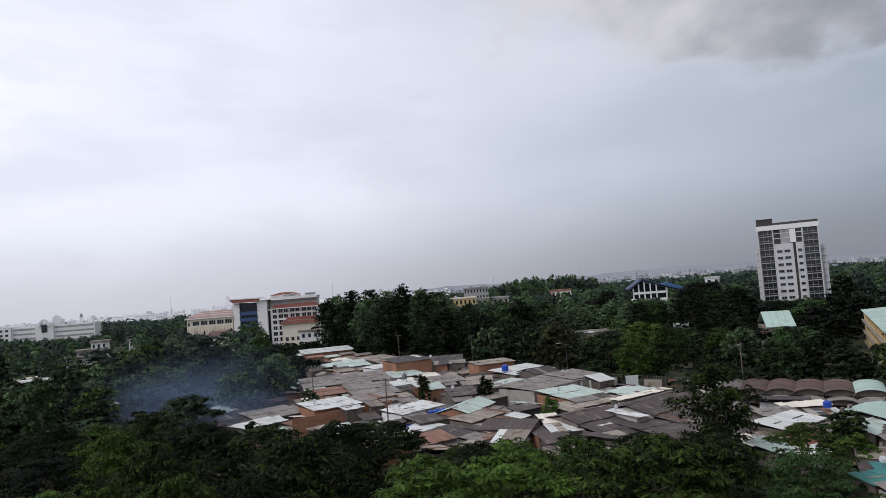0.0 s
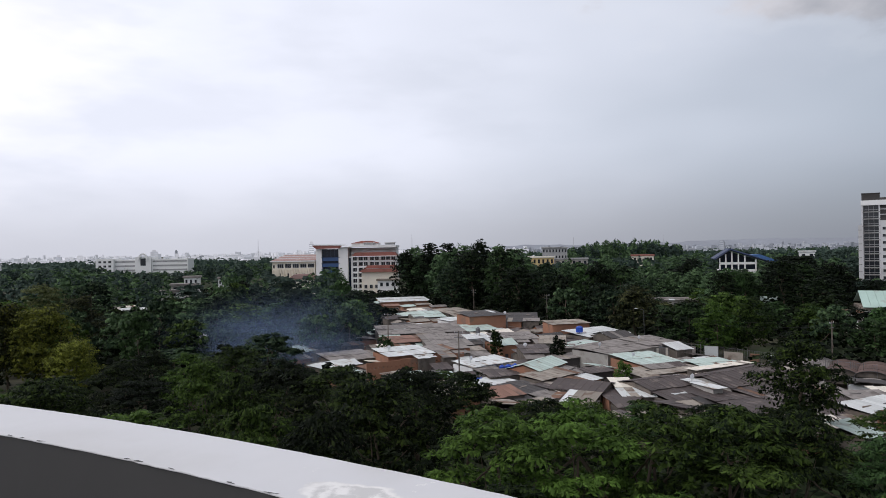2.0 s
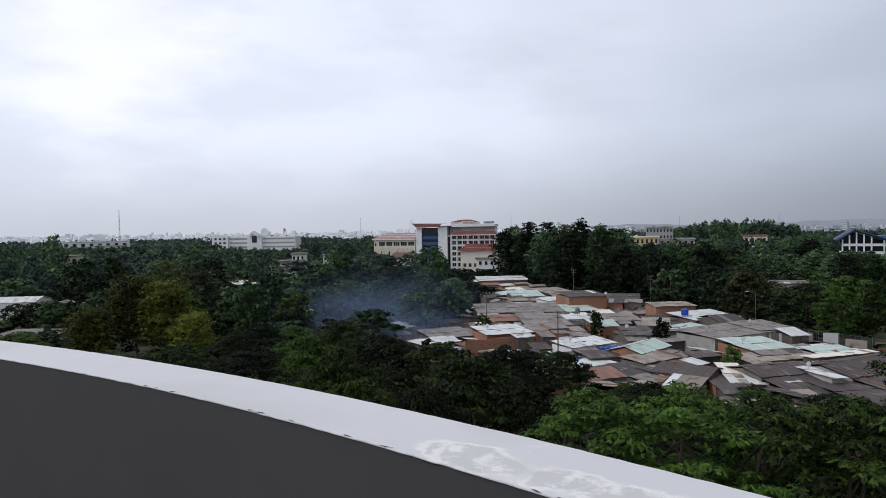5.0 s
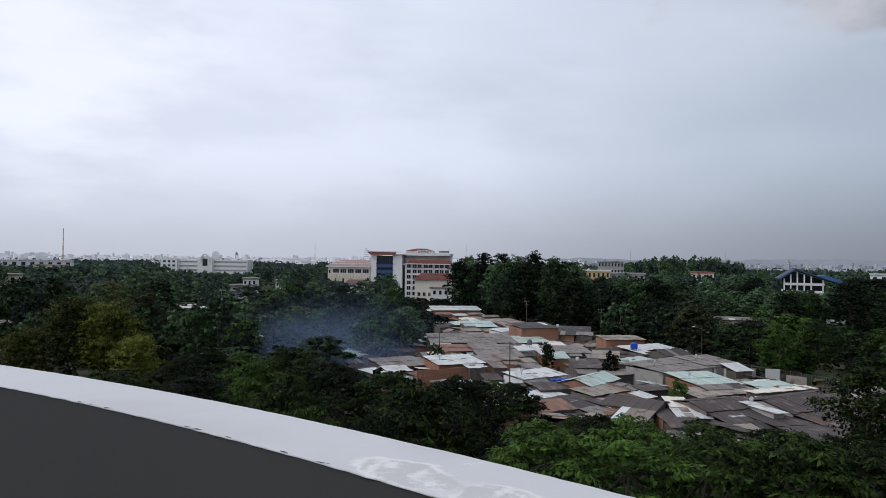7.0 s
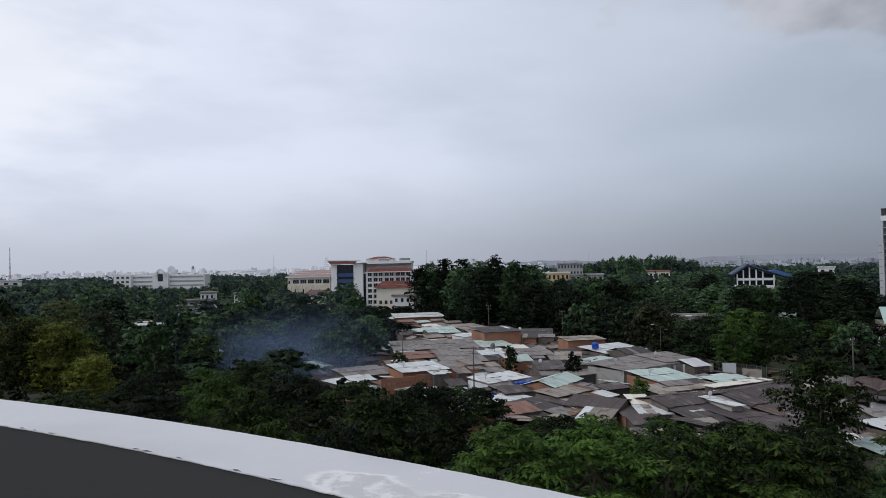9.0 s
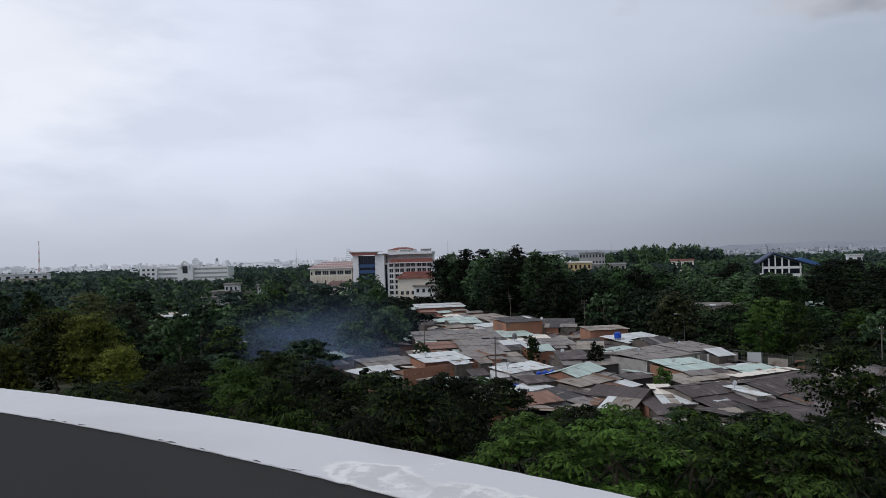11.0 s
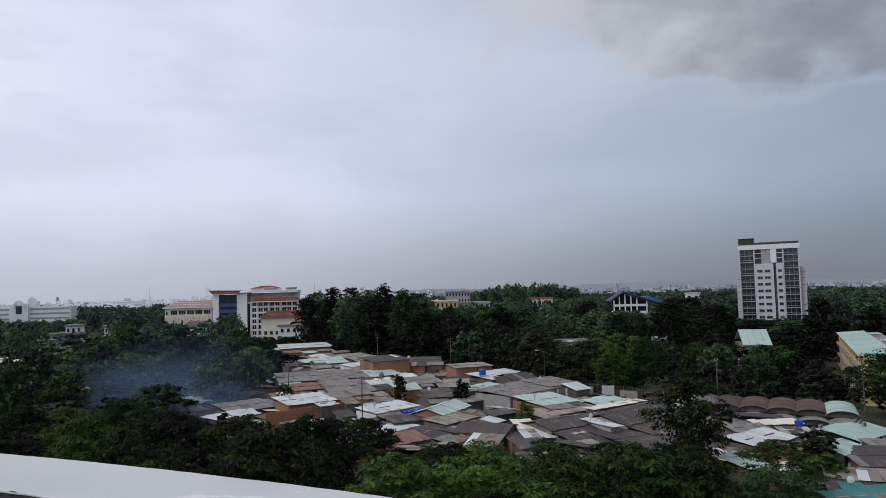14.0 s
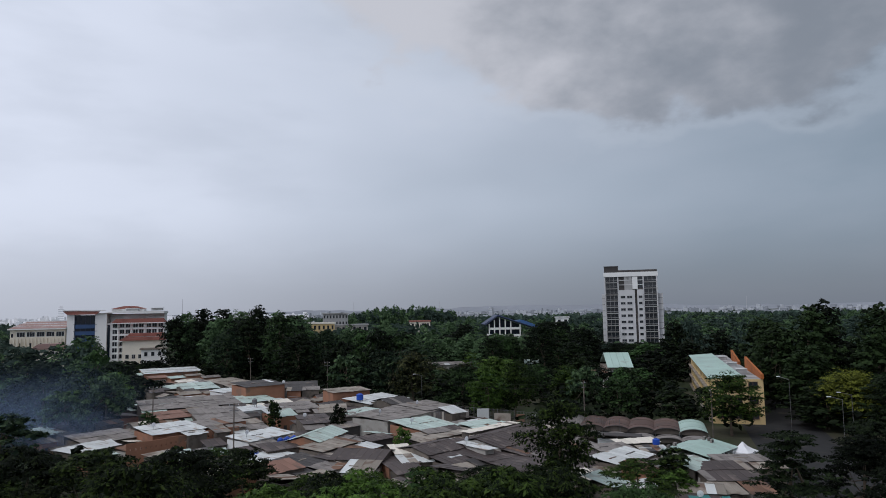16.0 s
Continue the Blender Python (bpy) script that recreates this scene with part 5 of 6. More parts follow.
# ---- the hazy city on the horizon, haze put into colour and glow ----
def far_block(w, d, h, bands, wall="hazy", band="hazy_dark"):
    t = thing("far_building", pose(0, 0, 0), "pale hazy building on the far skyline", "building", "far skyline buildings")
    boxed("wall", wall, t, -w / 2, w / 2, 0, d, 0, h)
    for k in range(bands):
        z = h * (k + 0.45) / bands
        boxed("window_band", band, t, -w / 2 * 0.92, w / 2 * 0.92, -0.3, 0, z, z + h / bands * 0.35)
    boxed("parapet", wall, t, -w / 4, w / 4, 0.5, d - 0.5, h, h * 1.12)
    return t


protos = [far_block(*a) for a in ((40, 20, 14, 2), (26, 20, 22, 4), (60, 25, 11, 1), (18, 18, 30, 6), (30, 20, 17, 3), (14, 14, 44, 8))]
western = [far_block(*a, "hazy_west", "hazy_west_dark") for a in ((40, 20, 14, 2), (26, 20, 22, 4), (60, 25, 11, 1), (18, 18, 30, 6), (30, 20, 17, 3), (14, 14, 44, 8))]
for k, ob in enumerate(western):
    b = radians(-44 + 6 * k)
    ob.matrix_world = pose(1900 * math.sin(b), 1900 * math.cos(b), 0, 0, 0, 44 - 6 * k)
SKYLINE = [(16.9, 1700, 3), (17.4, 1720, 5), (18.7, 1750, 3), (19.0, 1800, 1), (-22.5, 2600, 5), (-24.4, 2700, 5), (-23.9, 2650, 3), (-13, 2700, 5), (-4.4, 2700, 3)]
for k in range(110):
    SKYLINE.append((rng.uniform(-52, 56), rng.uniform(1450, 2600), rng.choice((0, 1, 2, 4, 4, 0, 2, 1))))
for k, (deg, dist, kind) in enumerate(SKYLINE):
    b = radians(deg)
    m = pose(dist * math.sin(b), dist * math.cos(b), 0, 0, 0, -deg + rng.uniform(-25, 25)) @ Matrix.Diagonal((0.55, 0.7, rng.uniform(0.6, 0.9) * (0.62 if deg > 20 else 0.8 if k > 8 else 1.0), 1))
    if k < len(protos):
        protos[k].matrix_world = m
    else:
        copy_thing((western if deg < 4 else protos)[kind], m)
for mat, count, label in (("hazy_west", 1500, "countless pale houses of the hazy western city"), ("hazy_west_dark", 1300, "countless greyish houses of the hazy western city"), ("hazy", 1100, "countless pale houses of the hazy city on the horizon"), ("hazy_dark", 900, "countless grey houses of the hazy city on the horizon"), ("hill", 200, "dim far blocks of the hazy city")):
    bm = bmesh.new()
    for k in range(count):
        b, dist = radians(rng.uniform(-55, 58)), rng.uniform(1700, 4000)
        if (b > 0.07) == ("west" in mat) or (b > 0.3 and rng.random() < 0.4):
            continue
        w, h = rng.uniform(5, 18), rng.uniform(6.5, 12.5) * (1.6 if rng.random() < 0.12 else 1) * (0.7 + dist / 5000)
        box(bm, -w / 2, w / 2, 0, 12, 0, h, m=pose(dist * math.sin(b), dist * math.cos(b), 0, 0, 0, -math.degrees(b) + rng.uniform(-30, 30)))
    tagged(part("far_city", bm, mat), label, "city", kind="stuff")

# the mist on the hills is their pale, faintly glowing colour
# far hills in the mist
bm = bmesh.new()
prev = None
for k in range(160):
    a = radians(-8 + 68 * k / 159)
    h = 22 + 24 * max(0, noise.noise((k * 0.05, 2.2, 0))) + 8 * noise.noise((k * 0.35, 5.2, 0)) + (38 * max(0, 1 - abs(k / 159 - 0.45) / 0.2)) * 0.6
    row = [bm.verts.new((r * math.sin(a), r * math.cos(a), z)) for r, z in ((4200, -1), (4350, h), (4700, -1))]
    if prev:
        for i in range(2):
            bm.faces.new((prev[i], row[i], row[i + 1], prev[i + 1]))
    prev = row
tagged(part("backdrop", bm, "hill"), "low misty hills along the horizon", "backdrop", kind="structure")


# ---- trees ----
nrng = np.random.default_rng(5)
ARRAYS = {}


def mesh_of(name, verts, faces, mat):
    me = bpy.data.meshes.new(name)
    verts, faces = np.asarray(verts, np.float32), np.asarray(faces, np.int32)
    me.vertices.add(len(verts))
    me.vertices.foreach_set("co", verts.ravel())
    me.loops.add(faces.size)
    me.loops.foreach_set("vertex_index", faces.ravel())
    me.polygons.add(len(faces))
    me.polygons.foreach_set("loop_start", np.arange(0, faces.size, faces.shape[1], dtype=np.int32))
    me.materials.append(M[mat])
    me.update(calc_edges=True)
    me.validate()
    return me


def sprays(points, normals, size, fold=0.28, slim=1.0, out=None):
    """Leaf sprays: each a folded, drooping leaf cluster lying across its normal, fanning along out where that is given."""
    n = len(points)
    rnd = nrng.normal(size=(n, 3))
    side = np.cross(normals, rnd if out is None else out + rnd * 0.35)
    side /= np.linalg.norm(side, axis=1, keepdims=True) + 1e-9
    along = np.cross(side, normals)
    ln = size * nrng.uniform(0.6, 1.5, (n, 1))
    wd = ln * nrng.uniform(0.26, 0.52, (n, 1)) * slim
    up = normals * ln * fold
    base, tip = points - along * ln * 0.5 + up * 0.2, points + along * ln * 0.6 - up * 0.5
    left, right = points - side * wd - up * 0.6, points + side * wd - up * 0.6
    v = np.stack([base, left, tip, right], 1).reshape(-1, 3)
    k = np.arange(n)[:, None] * 4
    f = np.concatenate([k + np.array([[0, 2, 1]]), k + np.array([[0, 3, 2]])], 0)
    return v, f


def ball(n):
    d = nrng.normal(size=(n, 3))
    return d / np.linalg.norm(d, axis=1, keepdims=True)


def crown_mesh(name, mat, lobes, n, size, flat, inner, tufts=6, slim=1.0, under=-0.25, tuft=0.42):
    """Crown of one tree: lobes carry tufts, tufts carry sprays that fan outwards; a few broad dim sprays fill the inside.
    flat: how level the sprays lie; inner: broad sprays in each lobe; tuft: a tuft's radius against its lobe's."""
    c = np.array([l[:3] for l in lobes])
    r = np.array([l[3:6] for l in lobes])
    share = (r[:, 0] * r[:, 1]) ** 0.9
    nt = tufts * len(lobes)
    pick = nrng.choice(len(lobes), nt, p=share / share.sum())
    d = ball(nt)
    d[:, 2] = np.where(d[:, 2] < under, -d[:, 2], d[:, 2])
    tc = c[pick] + d * r[pick] * (1 - nrng.random((nt, 1)) ** 2.5 * 0.35)
    tr = r[pick] * tuft * nrng.uniform(0.7, 1.35, (nt, 1)) * np.array([[1, 1, 0.75]])
    of = nrng.choice(nt, n)
    e = ball(n)
    e[:, 2] = np.where(e[:, 2] < -0.2, -e[:, 2], e[:, 2])
    pts = tc[of] + e * tr[of] * nrng.uniform(0.55, 1.12, (n, 1))
    nor = (e * 0.6 + d[of] * 0.4) * (1 - flat) + np.array([0, 0, 1.0]) * flat + nrng.normal(size=(n, 3)) * 0.28
    nor /= np.linalg.norm(nor, axis=1, keepdims=True)
    out = e * np.array([[1, 1, 0.3]]) + d[of] * np.array([[0.6, 0.6, 0.0]])
    v, f = sprays(pts, nor, size, 0.28, slim, out)
    if inner:
        own = np.repeat(np.arange(len(lobes)), inner)
        iv, jf = sprays(c[own] + ball(len(own)) * r[own] * 0.55, ball(len(own)) * 0.6 + np.array([0, 0, 0.4]), np.maximum(size * 1.25, r[own].mean(1, keepdims=True) * 0.36), 0.3, 0.9)
        f = np.concatenate([f, jf + len(v)])
        v = np.concatenate([v, iv])
    key = name + mat + str(len(ARRAYS))
    ARRAYS[key] = (v, f)
    me = mesh_of(name, v, f, mat)
    me["arrays"] = key
    return me


def trunk_mesh(h, r, lobes, limbs=7):
    bm = bmesh.new()
    bend = [(0, 0, 0)]
    for k in range(1, 5):
        bend.append((rng.uniform(-0.02, 0.02) * h, rng.uniform(-0.02, 0.02) * h, h * 0.72 * k / 4))
    for k in range(4):
        tube(bm, bend[k], bend[k + 1], r * (1.25 if k == 0 else 1 - 0.17 * k), r * (1 - 0.17 * (k + 1)), 7)
    for l in sorted(lobes, key=lambda q: -q[3])[:limbs]:
        s = bend[rng.choice((2, 2, 3, 3, 4))]
        e = Vector(l[:3]) * 0.92
        m = Vector(s).lerp(e, 0.5) + Vector((0, 0, -0.04 * h))
        tube(bm, s, m, r * 0.45, r * 0.28, 5)
        tube(bm, m, e, r * 0.28, r * 0.08, 5)
    me = bpy.data.meshes.new("trunk")
    bm.to_mesh(me)
    bm.free()
    me.materials.append(M["bark"])
    return me


def lobes_spread(h, w, n, flatness, low=0.45, size=(0.13, 0.20)):
    """A wide layered crown: level pads of leaves stepped over a dome."""
    out = []
    for k in range(n):
        a = k * 2.39996 + rng.uniform(-0.4, 0.4)
        q = math.sqrt((k + 0.5) / n)
        rad = q * w * 0.42
        z = h * (1 - (1 - low) * q ** 1.8 * rng.uniform(0.55, 1.05)) - 0.06 * h
        s = w * rng.uniform(*size)
        out.append((rad * math.cos(a), rad * math.sin(a), z, s, s * rng.uniform(0.8, 1.1), s * flatness * rng.uniform(0.8, 1.2)))
    return out


def lobes_round(h, w, n, low=0.32):
    """A heaped, rounded crown."""
    out = []
    for k in range(n):
        a = k * 2.39996 + rng.uniform(-0.5, 0.5)
        t = (k + 0.5) / n
        z = h * (low + (0.93 - low) * t)
        prof = math.sin(math.pi * min(1, 0.18 + 0.80 * t)) ** 0.7
        rad = w * 0.36 * prof * rng.uniform(0.5, 1.1)
        s = w * rng.uniform(0.15, 0.23)
        out.append((rad * math.cos(a), rad * math.sin(a), z, s, s, s * rng.uniform(0.7, 0.95)))
    return out


TREES = {}


def species(key, label, mat, h, w, lobes, n, size, flat, inner, trunk_r, tufts=6, slim=1.0, under=-0.25, tuft=0.42):
    TREES[key] = dict(label=label, h=h, w=w, crown=crown_mesh("crown", mat, lobes, n, size, flat, inner, tufts, slim, under, tuft),
                      trunk=trunk_mesh(h, trunk_r, lobes, 7 if n > 1500 else 4))


# near belt: feathery, level-layered street trees, full detail
for i in range(4):
    species(f"near{i}", "broad feathery-leaved tree with layered green crown", ("leaf", "leaf_fresh", "leaf", "leaf_dark")[i], 13, 11, lobes_spread(13, 11, 40, 0.46, 0.3, (0.085, 0.155)), 7200, 0.33, 0.5, 16, 0.22, 6, 0.55, -0.05)
species("street", "broad green street tree with an open crown", "leaf", 13, 11, lobes_spread(13, 11, 40, 0.55, 0.25, (0.11, 0.18)), 7200, 0.34, 0.42, 16, 0.22, 6, 0.58)
species("leafy", "full leafy green tree beside the shacks", "leaf", 13, 10, lobes_round(13, 10, 36, 0.28), 7200, 0.36, 0.3, 20, 0.2, 6, 0.62)
species("near_round", "dense dark green rounded tree", "leaf_dark", 13, 10, lobes_round(13, 10, 30), 6800, 0.38, 0.2, 22, 0.22, 7, 0.7)
# middle distance
for i, (mt, lb) in enumerate((("leaf_wood", "broad green tree in the wood"), ("leaf_dark", "dark green tree in the wood"), ("leaf", "fresh green tree in the wood"), ("leaf_wood", "dark spreading tree in the wood"))):
    species(f"mid{i}", lb, mt, 12, 11, lobes_spread(12, 11, 26, 0.55, 0.35, (0.10, 0.17)) if i in (0, 3) else lobes_round(12, 10, 22, 0.25), 1150, 0.70, 0.18, 13, 0.2, 4, 0.85)
species("yellow", "yellow-green tree with dense small leaves", "leaf_yellow", 15, 13, lobes_round(15, 13, 40), 7600, 0.40, 0.2, 20, 0.25, 7, 0.75)
species("olive", "olive-green tree with sparse dry leaves", "leaf_olive", 14, 12, lobes_round(14, 12, 30), 3800, 0.52, 0.2, 16, 0.25, 6, 0.75)
species("bamboo", "fresh green feathery bamboo clump", "leaf_fresh", 12, 9, lobes_round(12, 9, 26, 0.2), 4400, 0.50, 0.1, 16, 0.12, 7, 0.45, -0.5)
species("wispy", "tall pale green wispy tree", "leaf_olive", 17, 12, lobes_round(17, 12, 26, 0.25), 2800, 0.58, 0.1, 12, 0.25, 6, 0.5)
species("tall0", "tall dark forest tree", "leaf_dark", 26, 15, lobes_round(26, 15, 36, 0.18), 2300, 0.85, 0.2, 15, 0.35, 6, 0.8)
species("tall1", "tall dark forest tree", "leaf_dark", 25, 14, lobes_spread(25, 14, 34, 0.75, 0.25), 2300, 0.85, 0.28, 15, 0.35, 6, 0.8)
species("tall2", "tall dull green forest tree", "leaf_wood", 25, 15, lobes_round(25, 15, 36, 0.18), 2300, 0.85, 0.2, 15, 0.35, 6, 0.8)
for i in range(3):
    species(f"far{i}", "distant green forest tree", ("leaf_far_hazed", "leaf_wood", "leaf_far_hazed")[i], 13, 13, lobes_round(13, 13, 9, 0.3), 230, 1.35, 0.3, 8, 0.25, 4, 0.9)
species("conifer", "dark layered tree with level tiers of branches", "leaf_shaded", 12, 10, [(math.cos(k * 2.4) * 3.4 * (1 - k / 32), math.sin(k * 2.4) * 3.4 * (1 - k / 32), 1.6 + k * 0.42, 1.7, 1.7, 0.38) for k in range(25)], 7500, 0.36, 0.6, 20, 0.2, 9, 0.65)
species("shrub", "small leafy green tree", "leaf", 5, 5, lobes_round(5, 5, 14, 0.3), 2600, 0.25, 0.3, 20, 0.08)
# street-side trees whose dimness is put into the leaf colour
species("shaded_mid", "green tree beside the street, shade put into its leaf colour", "leaf_shaded", 12, 11, lobes_round(12, 11, 24, 0.2), 1150, 0.75, 0.3, 13, 0.2, 5)
species("shaded_tall", "tall green tree beside the street, shade put into its leaf colour", "leaf_shaded", 25, 14, lobes_round(25, 14, 34, 0.10), 2800, 0.85, 0.2, 15, 0.35)
species("shaded_near", "broad green street tree, shade put into its leaf colour", "leaf_shaded", 13, 11, lobes_spread(13, 11, 32, 0.45, 0.25), 7000, 0.36, 0.5, 24, 0.22, 7, 0.7)
# bush leaves carry the shade of the gaps between crowns in their colour
species("bush", "leafy bush", "leaf_shaded", 6, 8, lobes_round(6, 8, 7, 0.1), 80, 1.25, 0.3, 3, 0.06, 3)
species("bush_green", "leafy bush", "leaf_dark", 6, 8, lobes_round(6, 8, 7, 0.1), 80, 1.25, 0.3, 3, 0.06, 3)
PUT = []
WAITING = []
UNDER = []
EYE = 24.2
# sight lines that stay open: bearings (x over y), reach, and the fall of the line of sight per metre
OPEN = [(-9, 0.02, 92, 0.133), (-0.13, 0.02, 92, 0.176), (0.02, 0.45, 92, 0.217), (0.45, 2.0, 92, 0.31), (-0.36, -0.235, 372, 0.036), (-0.20, -0.098, 376, 0.060), (-9, -0.115, 2000, 0.0175), (0.16, 9, 640, 0.0175),
        (0.325, 0.425, 430, 0.0375), (0.52, 0.66, 375, 0.049), (0.50, 0.60, 262, 0.085), (0.66, 0.86, 205, 0.098), (0.062, 0.15, 455, 0.0235), (-0.27, -0.13, 118, 0.166), (-0.235, 0.02, 118, 0.145),
        (-0.57, -0.485, 262, 0.074), (-0.48, -0.405, 285, 0.062), (-0.48, -0.405, 430, 0.042), (-1.03, -0.84, 160, 0.121), (-1.06, -0.84, 222, 0.086), (-0.88, -0.60, 130, 0.152), (-0.60, -0.235, 122, 0.127), (-0.40, -0.20, 150, 0.116), (-0.60, -0.42, 655, 0.0262), (-0.535, -0.42, 715, 0.0245), (-0.235, 0.10, 215, 0.075), (0.10, 0.30, 160, 0.10), (0.24, 0.33, 252, 0.083), (0.39, 0.44, 226, 0.080), (0.28, 0.60, 112, 0.165), (0.02, 0.48, 160, 0.118)]


def tree(key, x, y, h, w, group="", rot=None):
    PUT.append((x, y, w / 2))
    if key.startswith("mid") and math.hypot(x, y) < 118:
        key = ("near0", "near3", "near0", "near2")[int(key[-1])]
    if key.startswith("mid") and math.hypot(x, y) > 255:
        key = rng.choice(("far0", "far1", "far2"))
    # east of this bearing trees take the leaf colour with shade put in
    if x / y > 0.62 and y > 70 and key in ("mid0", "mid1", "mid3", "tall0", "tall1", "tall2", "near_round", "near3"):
        key = "shaded_near" if key.startswith("near") else "shaded_tall" if key.startswith("tall") else "shaded_mid"
    WAITING.append((key, x, y, h, w, group or "trees of the wood", rng.uniform(0, 360) if rot is None else rot))


def low_enough(x, y, h, floor_h):
    d = math.hypot(x, y)
    for b0, b1, reach, fall in OPEN:
        if b0 < x / y < b1 and d < reach:
            h = min(h, EYE - fall * d)
    return h if h > floor_h else 0


# trees that stand out
tree("yellow", -80, 112, 15.4, 12.5, "street trees")
tree("yellow", -72.5, 110, 14.8, 12, "street trees")
tree("yellow", -82, 102.5, 11.0, 10, "street trees")
tree("wispy", -105, 160, 17.0, 14)
tree("wispy", -93, 156, 14.6, 12)
tree("olive", 37, 166, 13.6, 13, "trees beside the shacks")
tree("olive", 52, 200, 7.4, 14, "trees beside the shacks")
tree("olive", 64, 214, 6.6, 13, "trees beside the shacks")
tree("bamboo", 49.5, 146, 11.4, 9, "trees beside the shacks")
tree("bamboo", 56.5, 147, 12.0, 9.5, "trees beside the shacks")
tree("bamboo", 71, 152, 10.2, 9, "trees beside the shacks")
tree("yellow", -63, 104, 10.4, 8.5, "street trees")
tree("near0", 21.5, 47.5, 13.0, 10, "street trees")
for x, y, h in ((1.5, 47, 13.4), (7.0, 47, 14.0), (12.2, 47.5, 13.9), (16.8, 46, 13.6), (-5.5, 62, 13.8), (-12.5, 64, 13.6), (-19.5, 66, 13.8)):
    tree(("near0", "near2", "near1", "near0")[int(y + h) % 4], x, y, h, 12.5, "belt of trees below")
tree("near3", 28.5, 48, 11.2, 10, "street trees")
tree("near2", 35.5, 45, 9.4, 10, "street trees")
tree("tall2", -70, 326, 16.4, 14)
tree("shaded_near", 64, 61.5, 10.0, 9, "street trees")
tree("shaded_near", 61, 54, 9.0, 8.5, "street trees")
tree("shaded_near", 71, 66, 10.5, 10, "street trees")
tree("yellow", 110, 108, 11.0, 12, "street trees")
tree("near0", 40.5, 68.5, 8.2, 9.5, "street trees")
tree("leafy", 36.0, 79, 13.2, 10.0, "street trees")
tree("shrub", 53.5, 81.5, 5.2, 7.6, "street trees")
tree("shrub", 49, 74, 4.6, 6.0, "street trees")
tree("shrub", 22.6, 108.6, 5.6, 4.0, "street trees")
tree("shrub", 15.0, 131.0, 6.6, 4.2, "street trees")
tree("shrub", 3.4, 142.0, 6.6, 4.4, "street trees")
tree("conifer", 55, 62, 11.0, 11.4, "street trees")
tree("near3", 66, 53, 9.0, 9.0, "street trees")
tree("near3", 76, 62, 9.6, 10, "street trees")
tree("near3", 104, 92, 13.0, 13, "street trees")
tree("near_round", 102, 84, 15.0, 13, "street trees")
tree("near3", 92, 76, 11.0, 11, "street trees")
tree("leafy", 86.5, 112.5, 11.4, 13, "street trees")
for x, y, h in ((124, 132, 23), (135, 140, 24.5), (148, 136, 23.5), (128, 116, 20), (146, 122, 21), (160, 128, 22), (140, 108, 18), (116, 124, 15), (122, 140, 19), (130, 152, 20), (138, 166, 20), (108, 112, 9), (114, 106, 10)):
    tree(rng.choice(("tall0", "tall1")), x, y, h, 14, "tall trees by the street")
for x, y, h in ((-28.3, 147.5, 12.2), (-34, 142, 11.0), (-36, 153, 12.5), (-30, 162, 12.5), (-36, 170, 13)):
    tree("mid3", x, y, h, 10.5, "trees beside the shacks")
tree("mid1", -19.6, 141.0, 6.2, 4.5, "trees beside the shacks")
tree("mid0", 24, 190, 13, 12, "trees beside the shacks")
tree("mid2", 62, 178, 11, 12, "trees beside the shacks")
tree("mid0", 33, 172, 13.5, 12, "trees beside the shacks")

KEEP_OUT = [(96, 122, 6), (103, 138, 10), (112, 152, 11), (122, 168, 11), (131, 183, 11), (104, 190, 9), (197, 340, 22), (-60, 385, 30), (-90, 385, 30), (-115, 392, 22),
            (158, 425, 20), (72, 100, 22), (66, 112, 12), (-329, 655, 48), (54.7, 505, 12), (40.3, 455, 12), (62, 470, 12), (110, 470, 9), (-112, 123, 9), (-122, 238, 7), (-132, 250, 7),
            (-160, 172, 10), (-147, 178, 8), (-70, 167, 5), (-98, 372, 8), (-300, 345, 16), (-430, 560, 14), (-505, 645, 34), (-142, 332, 7), (-134, 300, 9), (-129, 338, 5), (80, 85, 6), (88, 97, 8), (95, 107, 8), (101, 117, 8), (108, 128, 8), (67.5, 252, 12), (-77, 107, 13), (94, 226, 8), (37, 166, 6), (53, 146, 8), (-26, 262, 15), (38, 147, 4), (42, 142, 5), (47, 136, 5), (52, 129, 5), (57, 123, 5), (62, 117, 5)]


def scatter(tries, x0, x1, y0, y1, keys, h0, h1, w0, w1, gap, test=None, group="", floor_h=5.0):
    for k in range(tries):
        x, y = rng.uniform(x0, x1), rng.uniform(y0, y1)
        if not (-1.02 * y - 8 < x < 1.22 * y + 10) or inside(x, y, SLUM) or (test and not test(x, y)):
            continue
        if any((x - a) ** 2 + (y - b) ** 2 < (r + 1.5) ** 2 for a, b, r in KEEP_OUT):
            continue
        h, w = low_enough(x, y, rng.uniform(h0, h1), floor_h), rng.uniform(w0, w1)
        if not h:
            continue
        w *= 0.6 + 0.4 * min(1, h / h0)
        if all((x - a) ** 2 + (y - b) ** 2 > (gap * (w / 2 + r)) ** 2 for a, b, r in PUT):
            tree(rng.choice(keys), x, y, h, w, group)


# the crest of the tall wood behind the settlement, and the wooded hill beyond
for q, up, y in ((-0.107, -0.002, 300), (-0.094, 0.004, 304), (-0.07, 0.0098, 296), (-0.046, 0.009, 290), (-0.022, 0.006, 286), (0.0023, 0.0107, 285), (0.028, 0.0037, 280), (0.043, -0.004, 268)):
    tree(("tall0", "tall2", "tall1")[y % 3], q * y, y, 24.2 + up * y, 13.5, "tall wood behind the shacks")
